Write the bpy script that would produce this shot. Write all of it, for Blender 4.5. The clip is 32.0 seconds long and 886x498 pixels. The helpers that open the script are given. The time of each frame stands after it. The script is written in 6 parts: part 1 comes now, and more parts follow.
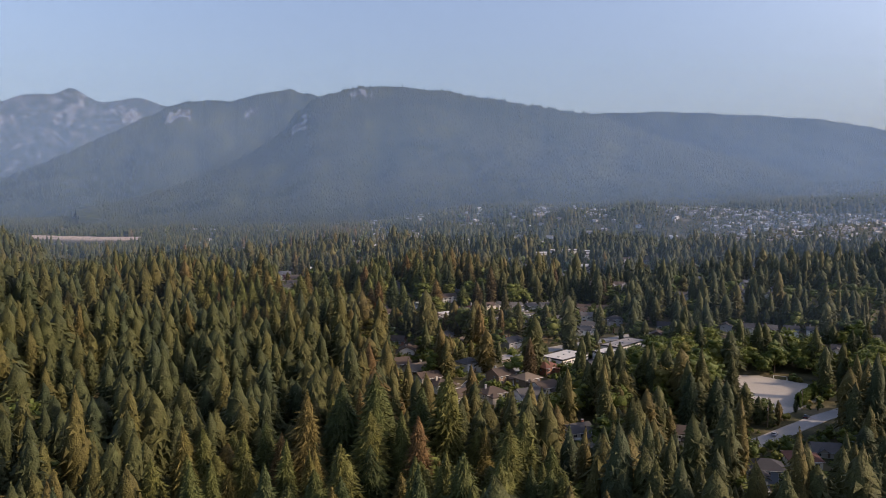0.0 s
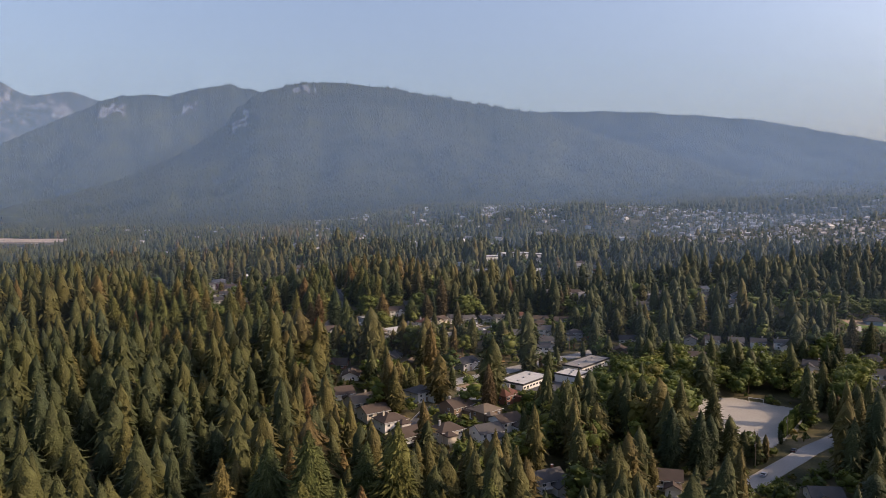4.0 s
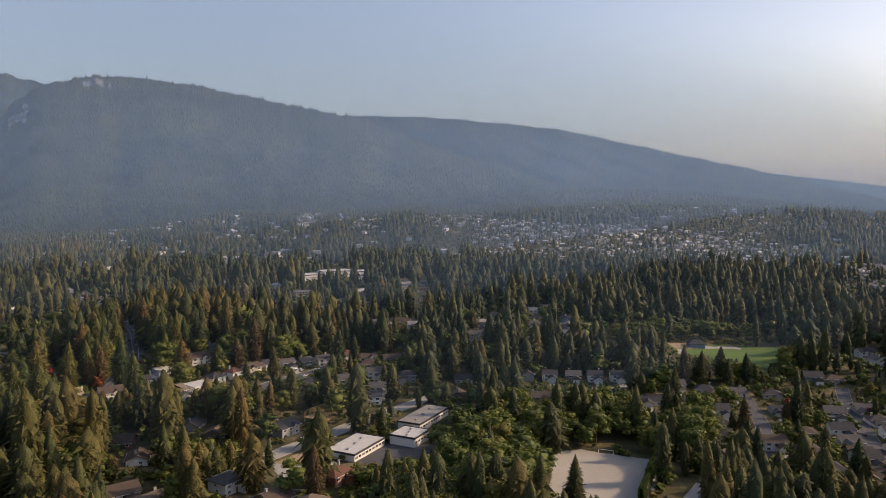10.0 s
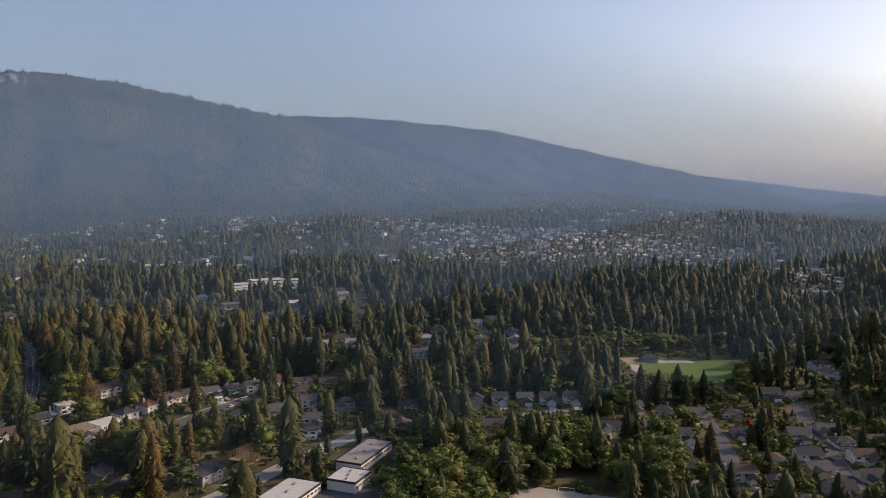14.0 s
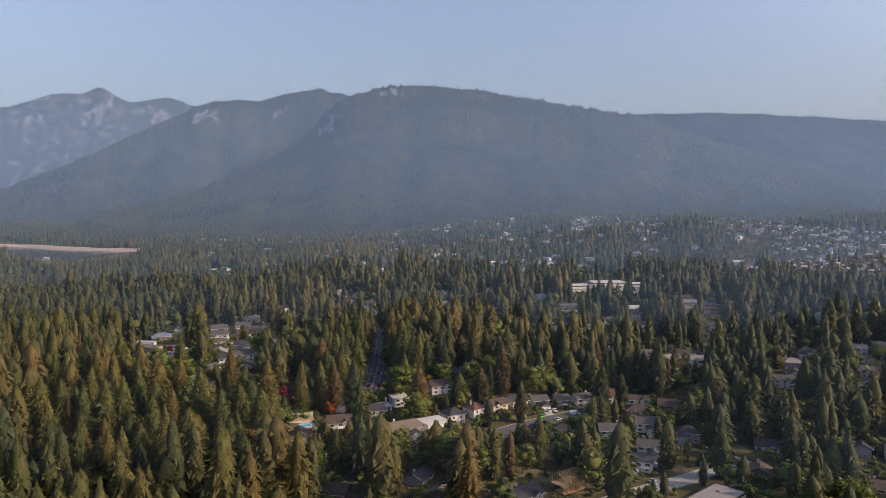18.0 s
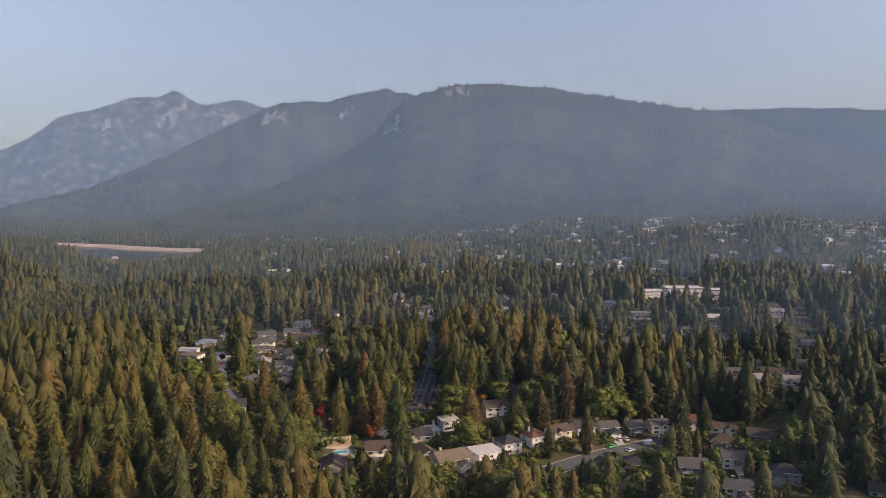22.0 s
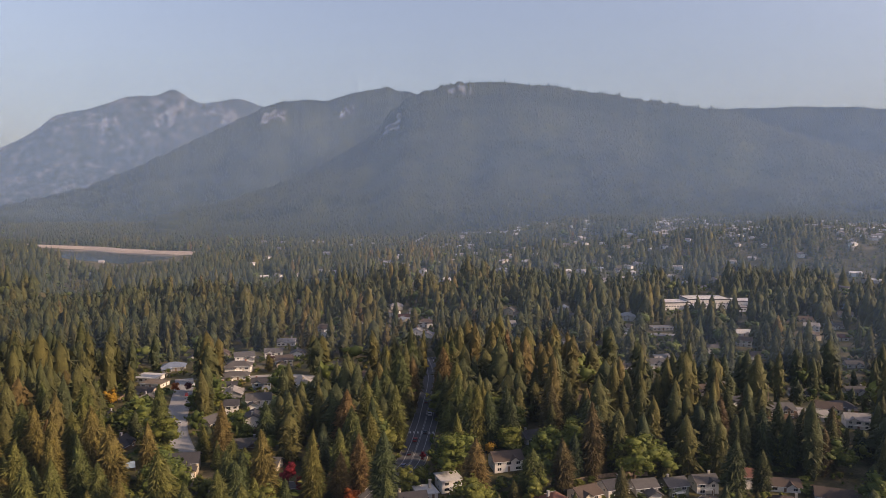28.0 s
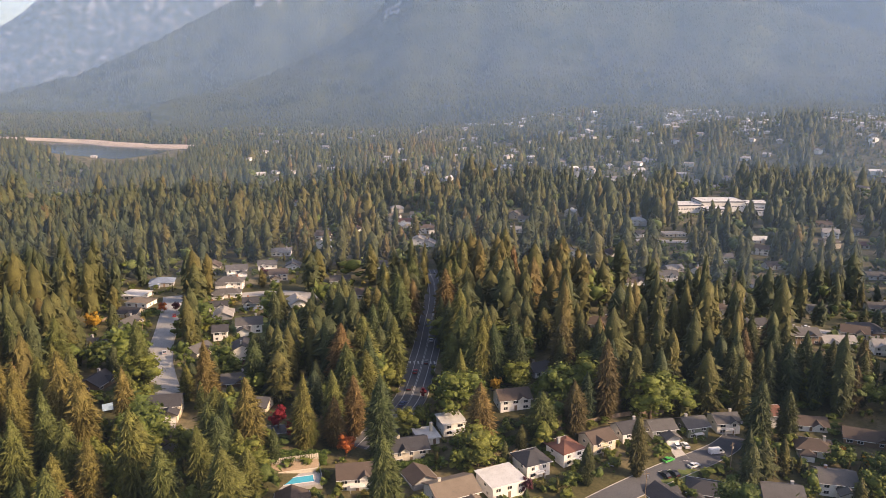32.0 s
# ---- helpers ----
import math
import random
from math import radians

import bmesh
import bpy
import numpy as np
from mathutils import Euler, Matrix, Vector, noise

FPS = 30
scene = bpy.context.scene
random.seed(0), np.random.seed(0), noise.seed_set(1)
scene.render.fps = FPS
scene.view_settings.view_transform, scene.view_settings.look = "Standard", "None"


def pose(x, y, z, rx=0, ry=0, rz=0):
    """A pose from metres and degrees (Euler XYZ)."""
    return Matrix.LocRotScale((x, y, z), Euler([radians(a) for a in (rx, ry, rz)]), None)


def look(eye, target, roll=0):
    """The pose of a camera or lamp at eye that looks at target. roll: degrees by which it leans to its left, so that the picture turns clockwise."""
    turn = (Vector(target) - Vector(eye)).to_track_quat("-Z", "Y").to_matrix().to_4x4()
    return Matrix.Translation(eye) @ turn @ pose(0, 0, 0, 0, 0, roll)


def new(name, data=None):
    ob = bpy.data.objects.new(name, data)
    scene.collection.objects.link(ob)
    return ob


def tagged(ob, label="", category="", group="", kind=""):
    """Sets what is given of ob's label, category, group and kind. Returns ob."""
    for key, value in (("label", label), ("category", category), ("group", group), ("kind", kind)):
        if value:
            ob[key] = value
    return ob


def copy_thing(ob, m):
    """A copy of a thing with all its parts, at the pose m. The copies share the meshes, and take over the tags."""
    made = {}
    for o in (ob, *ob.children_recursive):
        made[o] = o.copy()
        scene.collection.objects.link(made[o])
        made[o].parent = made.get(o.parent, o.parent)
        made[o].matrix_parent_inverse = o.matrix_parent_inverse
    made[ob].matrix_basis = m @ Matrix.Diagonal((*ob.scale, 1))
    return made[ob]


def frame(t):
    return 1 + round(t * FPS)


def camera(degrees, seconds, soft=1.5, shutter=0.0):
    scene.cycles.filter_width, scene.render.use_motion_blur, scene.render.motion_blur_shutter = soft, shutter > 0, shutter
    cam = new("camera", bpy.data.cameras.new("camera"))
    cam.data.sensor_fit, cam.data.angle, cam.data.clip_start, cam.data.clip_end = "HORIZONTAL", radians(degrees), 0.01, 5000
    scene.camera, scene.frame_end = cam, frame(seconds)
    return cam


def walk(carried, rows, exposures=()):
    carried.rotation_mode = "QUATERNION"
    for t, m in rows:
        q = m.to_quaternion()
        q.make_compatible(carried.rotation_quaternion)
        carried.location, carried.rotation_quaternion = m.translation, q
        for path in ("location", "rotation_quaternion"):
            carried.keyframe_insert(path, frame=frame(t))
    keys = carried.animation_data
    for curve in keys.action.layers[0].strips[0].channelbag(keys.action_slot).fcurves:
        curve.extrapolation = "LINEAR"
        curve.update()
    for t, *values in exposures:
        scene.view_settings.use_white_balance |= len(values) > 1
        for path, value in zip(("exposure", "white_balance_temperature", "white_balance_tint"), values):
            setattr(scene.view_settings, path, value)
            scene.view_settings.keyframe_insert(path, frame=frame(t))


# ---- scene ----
cam = camera(61.79, 32.0, soft=0.7)

# seconds, x, y, z, heading, tilt, roll
FLIGHT = [
    (0, -0.00, 0.00, 105.00, -9.642, -4.044, -0.270),
    (0.5, 0.75, 5.33, 104.75, -13.295, -4.125, -0.240),
    (1, 1.50, 10.74, 104.65, -14.246, -4.165, -0.294),
    (1.5, 2.32, 16.31, 104.84, -14.144, -4.224, -0.243),
    (2, 3.21, 22.06, 105.41, -14.086, -4.244, -0.239),
    (2.5, 4.20, 27.95, 106.37, -14.006, -4.242, -0.219),
    (3, 5.21, 33.91, 107.60, -13.964, -4.228, -0.226),
    (3.5, 6.23, 39.82, 108.92, -13.894, -4.240, -0.205),
    (5.5, 10.69, 62.02, 114.24, -13.715, -4.248, -0.273),
    (6, 12.01, 66.93, 115.54, -13.722, -4.229, -0.290),
    (6.5, 13.43, 71.59, 116.84, -13.711, -4.219, -0.300),
    (7, 14.83, 76.12, 118.17, -14.130, -4.221, -0.216),
    (7.5, 16.00, 80.71, 119.52, -17.627, -4.210, -0.221),
    (8, 17.16, 85.49, 120.82, -18.651, -4.185, -0.188),
    (8.5, 18.41, 90.40, 122.07, -20.838, -4.168, -0.061),
    (9, 19.76, 95.23, 123.37, -23.138, -4.145, 0.060),
    (9.5, 21.26, 99.93, 124.75, -26.184, -4.118, 0.103),
    (10, 22.78, 104.50, 126.14, -27.989, -4.111, 0.076),
    (10.5, 24.39, 109.08, 127.53, -29.427, -4.100, 0.106),
    (11, 26.11, 113.61, 128.82, -30.929, -4.068, 0.094),
    (11.5, 27.97, 117.99, 129.93, -32.240, -4.022, 0.138),
    (12, 29.92, 122.32, 130.76, -32.806, -4.016, 0.155),
    (12.5, 31.95, 126.65, 131.28, -32.850, -4.028, 0.151),
    (13, 34.07, 131.05, 131.55, -32.881, -4.034, 0.108),
    (13.5, 36.32, 135.66, 131.63, -32.938, -4.038, 0.094),
    (15.5, 46.19, 156.35, 130.49, -31.601, -3.990, 0.272),
    (16, 48.74, 161.39, 130.18, -27.859, -4.016, 0.272),
    (16.5, 51.32, 166.39, 129.85, -23.234, -4.012, 0.319),
    (17, 53.79, 171.54, 129.51, -17.459, -4.016, 0.161),
    (17.5, 56.08, 176.78, 129.15, -12.109, -4.007, 0.163),
    (18, 58.24, 182.03, 128.79, -6.611, -4.039, 0.155),
    (18.5, 60.39, 187.25, 128.55, -5.780, -4.038, 0.156),
    (19, 62.37, 192.49, 128.44, -5.743, -4.052, 0.125),
    (19.5, 63.96, 197.77, 128.43, -5.694, -4.047, 0.085),
    (20, 65.27, 203.11, 128.46, -5.476, -4.035, 0.063),
    (20.5, 66.42, 208.53, 128.44, -4.972, -4.029, 0.066),
    (21, 67.35, 214.07, 128.34, -3.023, -4.035, 0.007),
    (21.5, 68.15, 219.68, 128.18, -1.435, -4.040, 0.042),
    (22, 68.79, 225.32, 128.01, -1.415, -4.044, 0.023),
    (22.5, 69.31, 231.06, 127.87, -1.404, -4.043, 0.007),
    (23, 69.69, 236.90, 127.80, -1.383, -4.036, 0.019),
    (23.5, 69.98, 242.78, 127.78, -1.381, -4.014, -0.022),
    (24, 70.23, 248.59, 127.77, -1.369, -4.012, 0.009),
    (24.5, 70.48, 254.27, 127.74, -1.369, -4.011, 0.006),
    (25, 70.70, 259.87, 127.76, -1.376, -3.993, -0.017),
    (25.5, 70.89, 265.44, 127.90, -1.384, -3.989, 0.037),
    (27.5, 71.63, 286.97, 129.68, -1.290, -4.076, 0.048),
    (28, 71.69, 292.01, 130.82, -1.249, -4.067, 0.057),
    (28.5, 71.78, 296.86, 132.10, -1.248, -4.091, 0.078),
    (29, 71.84, 301.45, 133.37, -1.240, -4.219, 0.092),
    (29.5, 71.87, 305.80, 134.59, -1.203, -5.325, 0.061),
    (30, 71.94, 309.94, 135.81, -1.135, -7.155, 0.094),
    (30.5, 72.07, 313.93, 137.05, -1.104, -8.996, 0.052),
    (31, 72.25, 317.79, 138.26, -1.081, -10.799, 0.082),
    (31.5, 72.48, 321.55, 139.46, -1.044, -12.462, 0.019),
    (32, 72.68, 325.38, 140.74, -1.043, -12.707, -0.007),
]
walk(cam, [(t, pose(x, y, z, 90 + tilt, 0, heading) @ pose(0, 0, 0, 0, 0, roll)) for t, x, y, z, heading, tilt, roll in FLIGHT],
     exposures=[(0, 0.48, 6450, 24), (8, 0.46, 6950, 23), (10, 0.36, 7000, 22), (12, 0.24, 6850, 22), (16, 0.22, 6450, 24), (18, 0.44, 6650, 25), (25, 0.46, 7200, 27), (29, 0.52, 7350, 28), (32, 1.2, 7450, 25)])

# ---- sky and sun ----
SUN_AZIMUTH, SUN_HEIGHT = 107.0, 27.0   # degrees clockwise from +y, and above the horizon
world = bpy.data.worlds.new("sky")
scene.world = world
world.use_nodes = True
wn = world.node_tree.nodes
sky = wn.new("ShaderNodeTexSky")
sky.sky_type, sky.sun_disc = "NISHITA", False
sky.sun_elevation, sky.sun_rotation = radians(SUN_HEIGHT), radians(SUN_AZIMUTH)
sky.altitude, sky.air_density, sky.dust_density, sky.ozone_density = 200, 1.1, 2.8, 1.2
wn["Background"].inputs["Strength"].default_value = 0.13
world.node_tree.links.new(sky.outputs[0], wn["Background"].inputs["Color"])
sun_data = bpy.data.lights.new("sun", "SUN")
sun_data.energy, sun_data.angle, sun_data.color = 2.7, radians(1.0), (1.0, 0.82, 0.56)
sun = new("sun", sun_data)
_a, _e = radians(SUN_AZIMUTH), radians(SUN_HEIGHT)
sun.matrix_world = look((0, 0, 500), (-math.sin(_a) * math.cos(_e), -math.cos(_a) * math.cos(_e), 500 - math.sin(_e)))

# ---- materials ----
def material(name, colour, rough=0.8, vary=0.25, scale=0.3, fine=4.0, bump=0.0, metal=0.0, spec=0.3, depth=0.1, by="none", ramp=None, translucent=0.0):
    """A procedural surface: two scales of noise over the colour, a random tint by object or by the 'tint' attribute, and relief."""
    m = bpy.data.materials.new(name)
    m.use_nodes = True
    t, n = m.node_tree, m.node_tree.nodes
    link = t.links.new
    b = n["Principled BSDF"]
    b.inputs["Roughness"].default_value, b.inputs["Metallic"].default_value = rough, metal
    b.inputs["Specular IOR Level"].default_value = spec
    geo = n.new("ShaderNodeNewGeometry")
    big, small = n.new("ShaderNodeTexNoise"), n.new("ShaderNodeTexNoise")
    for tex, s, d in ((big, scale, 3.0), (small, fine, 2.0)):
        tex.inputs["Scale"].default_value, tex.inputs["Detail"].default_value = s, d
        link(geo.outputs["Position"], tex.inputs["Vector"])
    add = n.new("ShaderNodeMath")
    add.operation = "ADD"
    link(big.outputs[0], add.inputs[0])
    link(small.outputs[0], add.inputs[1])
    span = n.new("ShaderNodeMapRange")
    span.inputs[1].default_value, span.inputs[2].default_value = 0.6, 1.4
    span.inputs[3].default_value, span.inputs[4].default_value = 1.0 - vary, 1.0 + vary
    link(add.outputs[0], span.inputs[0])
    base = n.new("ShaderNodeRGB").outputs[0]
    base.default_value = (*colour, 1)
    if ramp:
        r = n.new("ShaderNodeValToRGB")
        for k, (at, c) in enumerate(ramp):
            e = r.color_ramp.elements[k] if k < 2 else r.color_ramp.elements.new(at)
            e.position, e.color = at, (*c, 1)
        if by == "object":
            link(n.new("ShaderNodeObjectInfo").outputs["Random"], r.inputs[0])
        elif by == "tint":
            a = n.new("ShaderNodeAttribute")
            a.attribute_name = "tint"
            link(a.outputs["Fac"], r.inputs[0])
        elif by == "island":
            link(geo.outputs["Random Per Island"], r.inputs[0])
        else:
            link(big.outputs[0], r.inputs[0])
        base = r.outputs[0]
    mul = n.new("ShaderNodeVectorMath")
    mul.operation = "SCALE"
    link(base, mul.inputs[0])
    link(span.outputs[0], mul.inputs["Scale"])
    link(mul.outputs[0], b.inputs["Base Color"])
    if bump:
        bm_ = n.new("ShaderNodeBump")
        bm_.inputs["Strength"].default_value, bm_.inputs["Distance"].default_value = bump, depth
        link(small.outputs[0], bm_.inputs["Height"])
        link(bm_.outputs[0], b.inputs["Normal"])
    if translucent:
        tr, mix = n.new("ShaderNodeBsdfTranslucent"), n.new("ShaderNodeMixShader")
        mix.inputs[0].default_value = translucent
        link(mul.outputs[0], tr.inputs["Color"])
        link(b.outputs[0], mix.inputs[1])
        link(tr.outputs[0], mix.inputs[2])
        link(mix.outputs[0], n["Material Output"].inputs["Surface"])
    return m


CONIFER = [(0.0, (0.040, 0.053, 0.021)), (0.3, (0.061, 0.067, 0.020)), (0.55, (0.087, 0.079, 0.020)), (0.8, (0.110, 0.079, 0.023)), (1.0, (0.124, 0.066, 0.027))]
CONIFER_NEAR = [(0.0, (0.046, 0.064, 0.021)), (0.35, (0.076, 0.088, 0.021)), (0.68, (0.110, 0.107, 0.023)), (0.9, (0.126, 0.097, 0.026)), (0.98, (0.130, 0.078, 0.028))]
# Darker needle ramp: the shaded look of right-hand conifers, put into the colour.
FIR_SHADED = [(0.0, (0.030, 0.046, 0.019)), (0.4, (0.048, 0.060, 0.019)), (0.75, (0.070, 0.068, 0.020)), (1.0, (0.092, 0.060, 0.025))]
LEAFY = [(0.0, (0.070, 0.100, 0.022)), (0.45, (0.118, 0.142, 0.025)), (0.9, (0.152, 0.158, 0.031)), (1.0, (0.190, 0.145, 0.034))]
M = dict(
    conifer=material("conifer_needles", (0.05, 0.06, 0.02), 0.75, 0.48, 0.25, 1.8, 0.8, depth=0.6, by="object", ramp=CONIFER_NEAR, translucent=0.1),
    fir=material("fir_needles_shaded", (0.04, 0.05, 0.02), 0.75, 0.48, 0.25, 1.8, 0.8, depth=0.6, by="object", ramp=FIR_SHADED, translucent=0.08),
    conifers=material("conifer_needles_far", (0.05, 0.06, 0.02), 0.75, 0.48, 0.25, 1.8, 0.8, depth=0.6, by="tint", ramp=CONIFER, translucent=0.1),
    leafy=material("broad_leaves", (0.08, 0.09, 0.02), 0.65, 0.45, 0.3, 2.0, 0.7, depth=0.4, by="object", ramp=LEAFY, translucent=0.25),
    leafies=material("broad_leaves_far", (0.08, 0.09, 0.02), 0.65, 0.45, 0.3, 2.0, 0.7, depth=0.4, by="tint", ramp=LEAFY, translucent=0.25),
    leaf_lime=material("yellow_green_leaves", (0.15, 0.16, 0.03), 0.6, 0.35, 0.5, 3.0, 0.6, depth=0.3, translucent=0.3),
    leaf_gold=material("gold_leaves", (0.42, 0.25, 0.03), 0.6, 0.35, 0.5, 3.0, translucent=0.3),
    leaf_orange=material("orange_leaves", (0.42, 0.12, 0.03), 0.6, 0.35, 0.5, 3.0, translucent=0.3),
    leaf_red=material("red_leaves", (0.28, 0.025, 0.03), 0.6, 0.35, 0.5, 3.0, translucent=0.3),
    leaf_plum=material("plum_leaves", (0.09, 0.025, 0.03), 0.6, 0.35, 0.5, 3.0, translucent=0.2),
    hedge=material("hedge_leaves", (0.075, 0.11, 0.02), 0.7, 0.4, 0.5, 3.0, translucent=0.2),
    bark=material("bark", (0.13, 0.09, 0.06), 0.9, 0.35, 1.0, 8.0, 0.4),
    forest_floor=material("forest_floor", (0.07, 0.07, 0.03), 0.95, 0.45, 0.06, 0.9, 0.3,
                          ramp=[(0.3, (0.040, 0.045, 0.016)), (0.5, (0.085, 0.075, 0.03)), (0.68, (0.14, 0.112, 0.062))]),
    slope=material("mountain_forest", (0.04, 0.05, 0.02), 0.95, 0.5, 0.004, 0.05, 0.0,
                   ramp=[(0.35, (0.016, 0.026, 0.014)), (0.65, (0.055, 0.062, 0.024))]),
    rock=material("mountain_rock", (0.2, 0.19, 0.18), 0.9, 0.4, 0.022, 0.12, 0.5,
                  ramp=[(0.40, (0.03, 0.038, 0.025)), (0.54, (0.055, 0.058, 0.05)), (0.70, (0.15, 0.145, 0.14))]),
    cliff=material("cliff_rock", (0.2, 0.19, 0.175), 0.9, 0.5, 0.03, 0.2, 0.6, ramp=[(0.36, (0.04, 0.045, 0.035)), (0.46, (0.16, 0.15, 0.14)), (0.64, (0.22, 0.21, 0.197))]),
    asphalt=material("asphalt", (0.085, 0.085, 0.088), 0.85, 0.22, 0.08, 2.0, 0.15),
    pale_road=material("pale_worn_asphalt", (0.30, 0.29, 0.27), 0.9, 0.15, 0.07, 1.5, 0.15),
    concrete=material("concrete", (0.36, 0.34, 0.31), 0.85, 0.15, 0.2, 3.0, 0.1),
    gravel=material("pale_gravel", (0.37, 0.34, 0.29), 0.95, 0.14, 0.05, 1.2, 0.2),
    earth=material("dry_earth", (0.30, 0.22, 0.14), 0.95, 0.25, 0.1, 2.0, 0.3),
    lawn=material("dry_lawn", (0.14, 0.15, 0.05), 0.95, 0.35, 0.1, 2.5, 0.2, ramp=[(0.35, (0.07, 0.11, 0.025)), (0.6, (0.16, 0.15, 0.06)), (0.8, (0.26, 0.20, 0.10))]),
    turf=material("green_turf", (0.090, 0.150, 0.025), 0.9, 0.18, 0.06, 2.0, 0.2),
    line=material("road_paint", (0.42, 0.42, 0.40), 0.7, 0.1, 1.0, 6.0),
    water=material("lake_water", (0.02, 0.035, 0.045), 0.12, 0.1, 0.01, 0.4, 0.15, spec=0.2),
    pool=material("pool_water", (0.06, 0.42, 0.55), 0.08, 0.1, 0.3, 2.0, 0.1, spec=0.5),
    glass=material("window_glass", (0.03, 0.035, 0.04), 0.08, 0.1, 0.5, 2.0, spec=0.6),
    trim=material("white_trim", (0.72, 0.71, 0.68), 0.6, 0.08, 1.0, 6.0),
    wood=material("fresh_timber", (0.50, 0.33, 0.16), 0.8, 0.2, 0.6, 6.0),
    fence=material("weathered_cedar", (0.26, 0.19, 0.13), 0.85, 0.25, 0.6, 5.0),
    tyre=material("tyre_rubber", (0.02, 0.02, 0.02), 0.8, 0.1),
    steel=material("galvanised_steel", (0.45, 0.46, 0.47), 0.45, 0.1, metal=0.8),
)
ROOF = {k: material("roof_" + k, c, 0.88, 0.18, 0.4, 5.0, 0.25) for k, c in dict(
    grey=(0.095, 0.09, 0.086), dark=(0.05, 0.049, 0.052), brown=(0.09, 0.067, 0.052), red=(0.15, 0.07, 0.05), tan=(0.17, 0.135, 0.10),
    white=(0.50, 0.49, 0.46), pale=(0.27, 0.255, 0.235), blue=(0.16, 0.20, 0.26)).items()}
WALL = {k: material("wall_" + k, c, 0.8, 0.08, 0.5, 6.0, 0.08) for k, c in dict(
    white=(0.72, 0.69, 0.64), cream=(0.56, 0.49, 0.38), grey=(0.32, 0.32, 0.32), brown=(0.22, 0.15, 0.10), blue=(0.22, 0.27, 0.33),
    green=(0.16, 0.18, 0.13), ochre=(0.55, 0.38, 0.15), brick=(0.32, 0.15, 0.10)).items()}
PAINT = {k: material("car_paint_" + k, c, 0.3, 0.03, spec=0.6) for k, c in dict(
    white=(0.75, 0.75, 0.75), black=(0.02, 0.02, 0.022), silver=(0.45, 0.46, 0.48), green=(0.05, 0.45, 0.08), red=(0.30, 0.03, 0.03), blue=(0.05, 0.09, 0.2)).items()}

# ---- mesh helpers ----
def mesh_of(name, verts, faces, mat, smooth=False, tint=None):
    """A mesh from arrays of points and of triangles or quads."""
    me = bpy.data.meshes.new(name)
    verts, faces = np.asarray(verts, np.float32), np.asarray(faces, np.int32)
    me.vertices.add(len(verts))
    me.vertices.foreach_set("co", verts.ravel())
    me.loops.add(faces.size)
    me.loops.foreach_set("vertex_index", faces.ravel())
    me.polygons.add(len(faces))
    me.polygons.foreach_set("loop_start", np.arange(0, faces.size, faces.shape[1], dtype=np.int32))
    if smooth:
        me.polygons.foreach_set("use_smooth", np.ones(len(faces), bool))
    if tint is not None:
        me.attributes.new("tint", "FLOAT", "POINT").data.foreach_set("value", np.asarray(tint, np.float32))
    me.update(calc_edges=True)
    me.materials.append(mat)
    return me


def mesh_from(name, verts, faces, mat):
    """A small mesh of mixed polygons."""
    me = bpy.data.meshes.new(name)
    me.from_pydata(verts, [], faces)
    me.materials.append(mat)
    return me


def part(name, me, parent, label="", at=None):
    ob = new(name, me)
    ob.parent = parent
    if at is not None:
        ob.matrix_basis = at
    return tagged(ob, label)


def thing(name, m, label, category, group="", kind=""):
    ob = new(name)
    ob.matrix_basis = m
    return tagged(ob, label, category, group, kind)


BOX_FACES = [(0, 3, 2, 1), (4, 5, 6, 7), (0, 1, 5, 4), (1, 2, 6, 5), (2, 3, 7, 6), (3, 0, 4, 7)]


def box_verts(x0, x1, y0, y1, z0, z1):
    return [(x0, y0, z0), (x1, y0, z0), (x1, y1, z0), (x0, y1, z0), (x0, y0, z1), (x1, y0, z1), (x1, y1, z1), (x0, y1, z1)]


def boxes(name, mat, *bounds):
    """One mesh of several boxes, each given by its six bounds."""
    v, f = [], []
    for b in bounds:
        f += [tuple(i + len(v) for i in q) for q in BOX_FACES]
        v += box_verts(*b)
    return mesh_from(name, v, f, mat)


# ---- the lie of the land ----
KNOTS = np.array([(107, 293, 0), (157, 250, -3), (276, 368, -3), (425, 370, -4), (77, 383, 9), (150, 430, 3), (197, 512, 4), (320, 515, 0), (515, 478, 6),
                  (80, 541, 12), (79, 590, 19), (-18, 561, 27), (200, 588, 9), (318, 600, 14), (118, 610, 24), (245, 650, 19), (-15, 652, 22),
                  (-88, 726, 19), (-27, 859, 15), (360, 1050, 14), (839, 1571, 74), (-432, 1768, 5), (700, 2100, 72)], float)
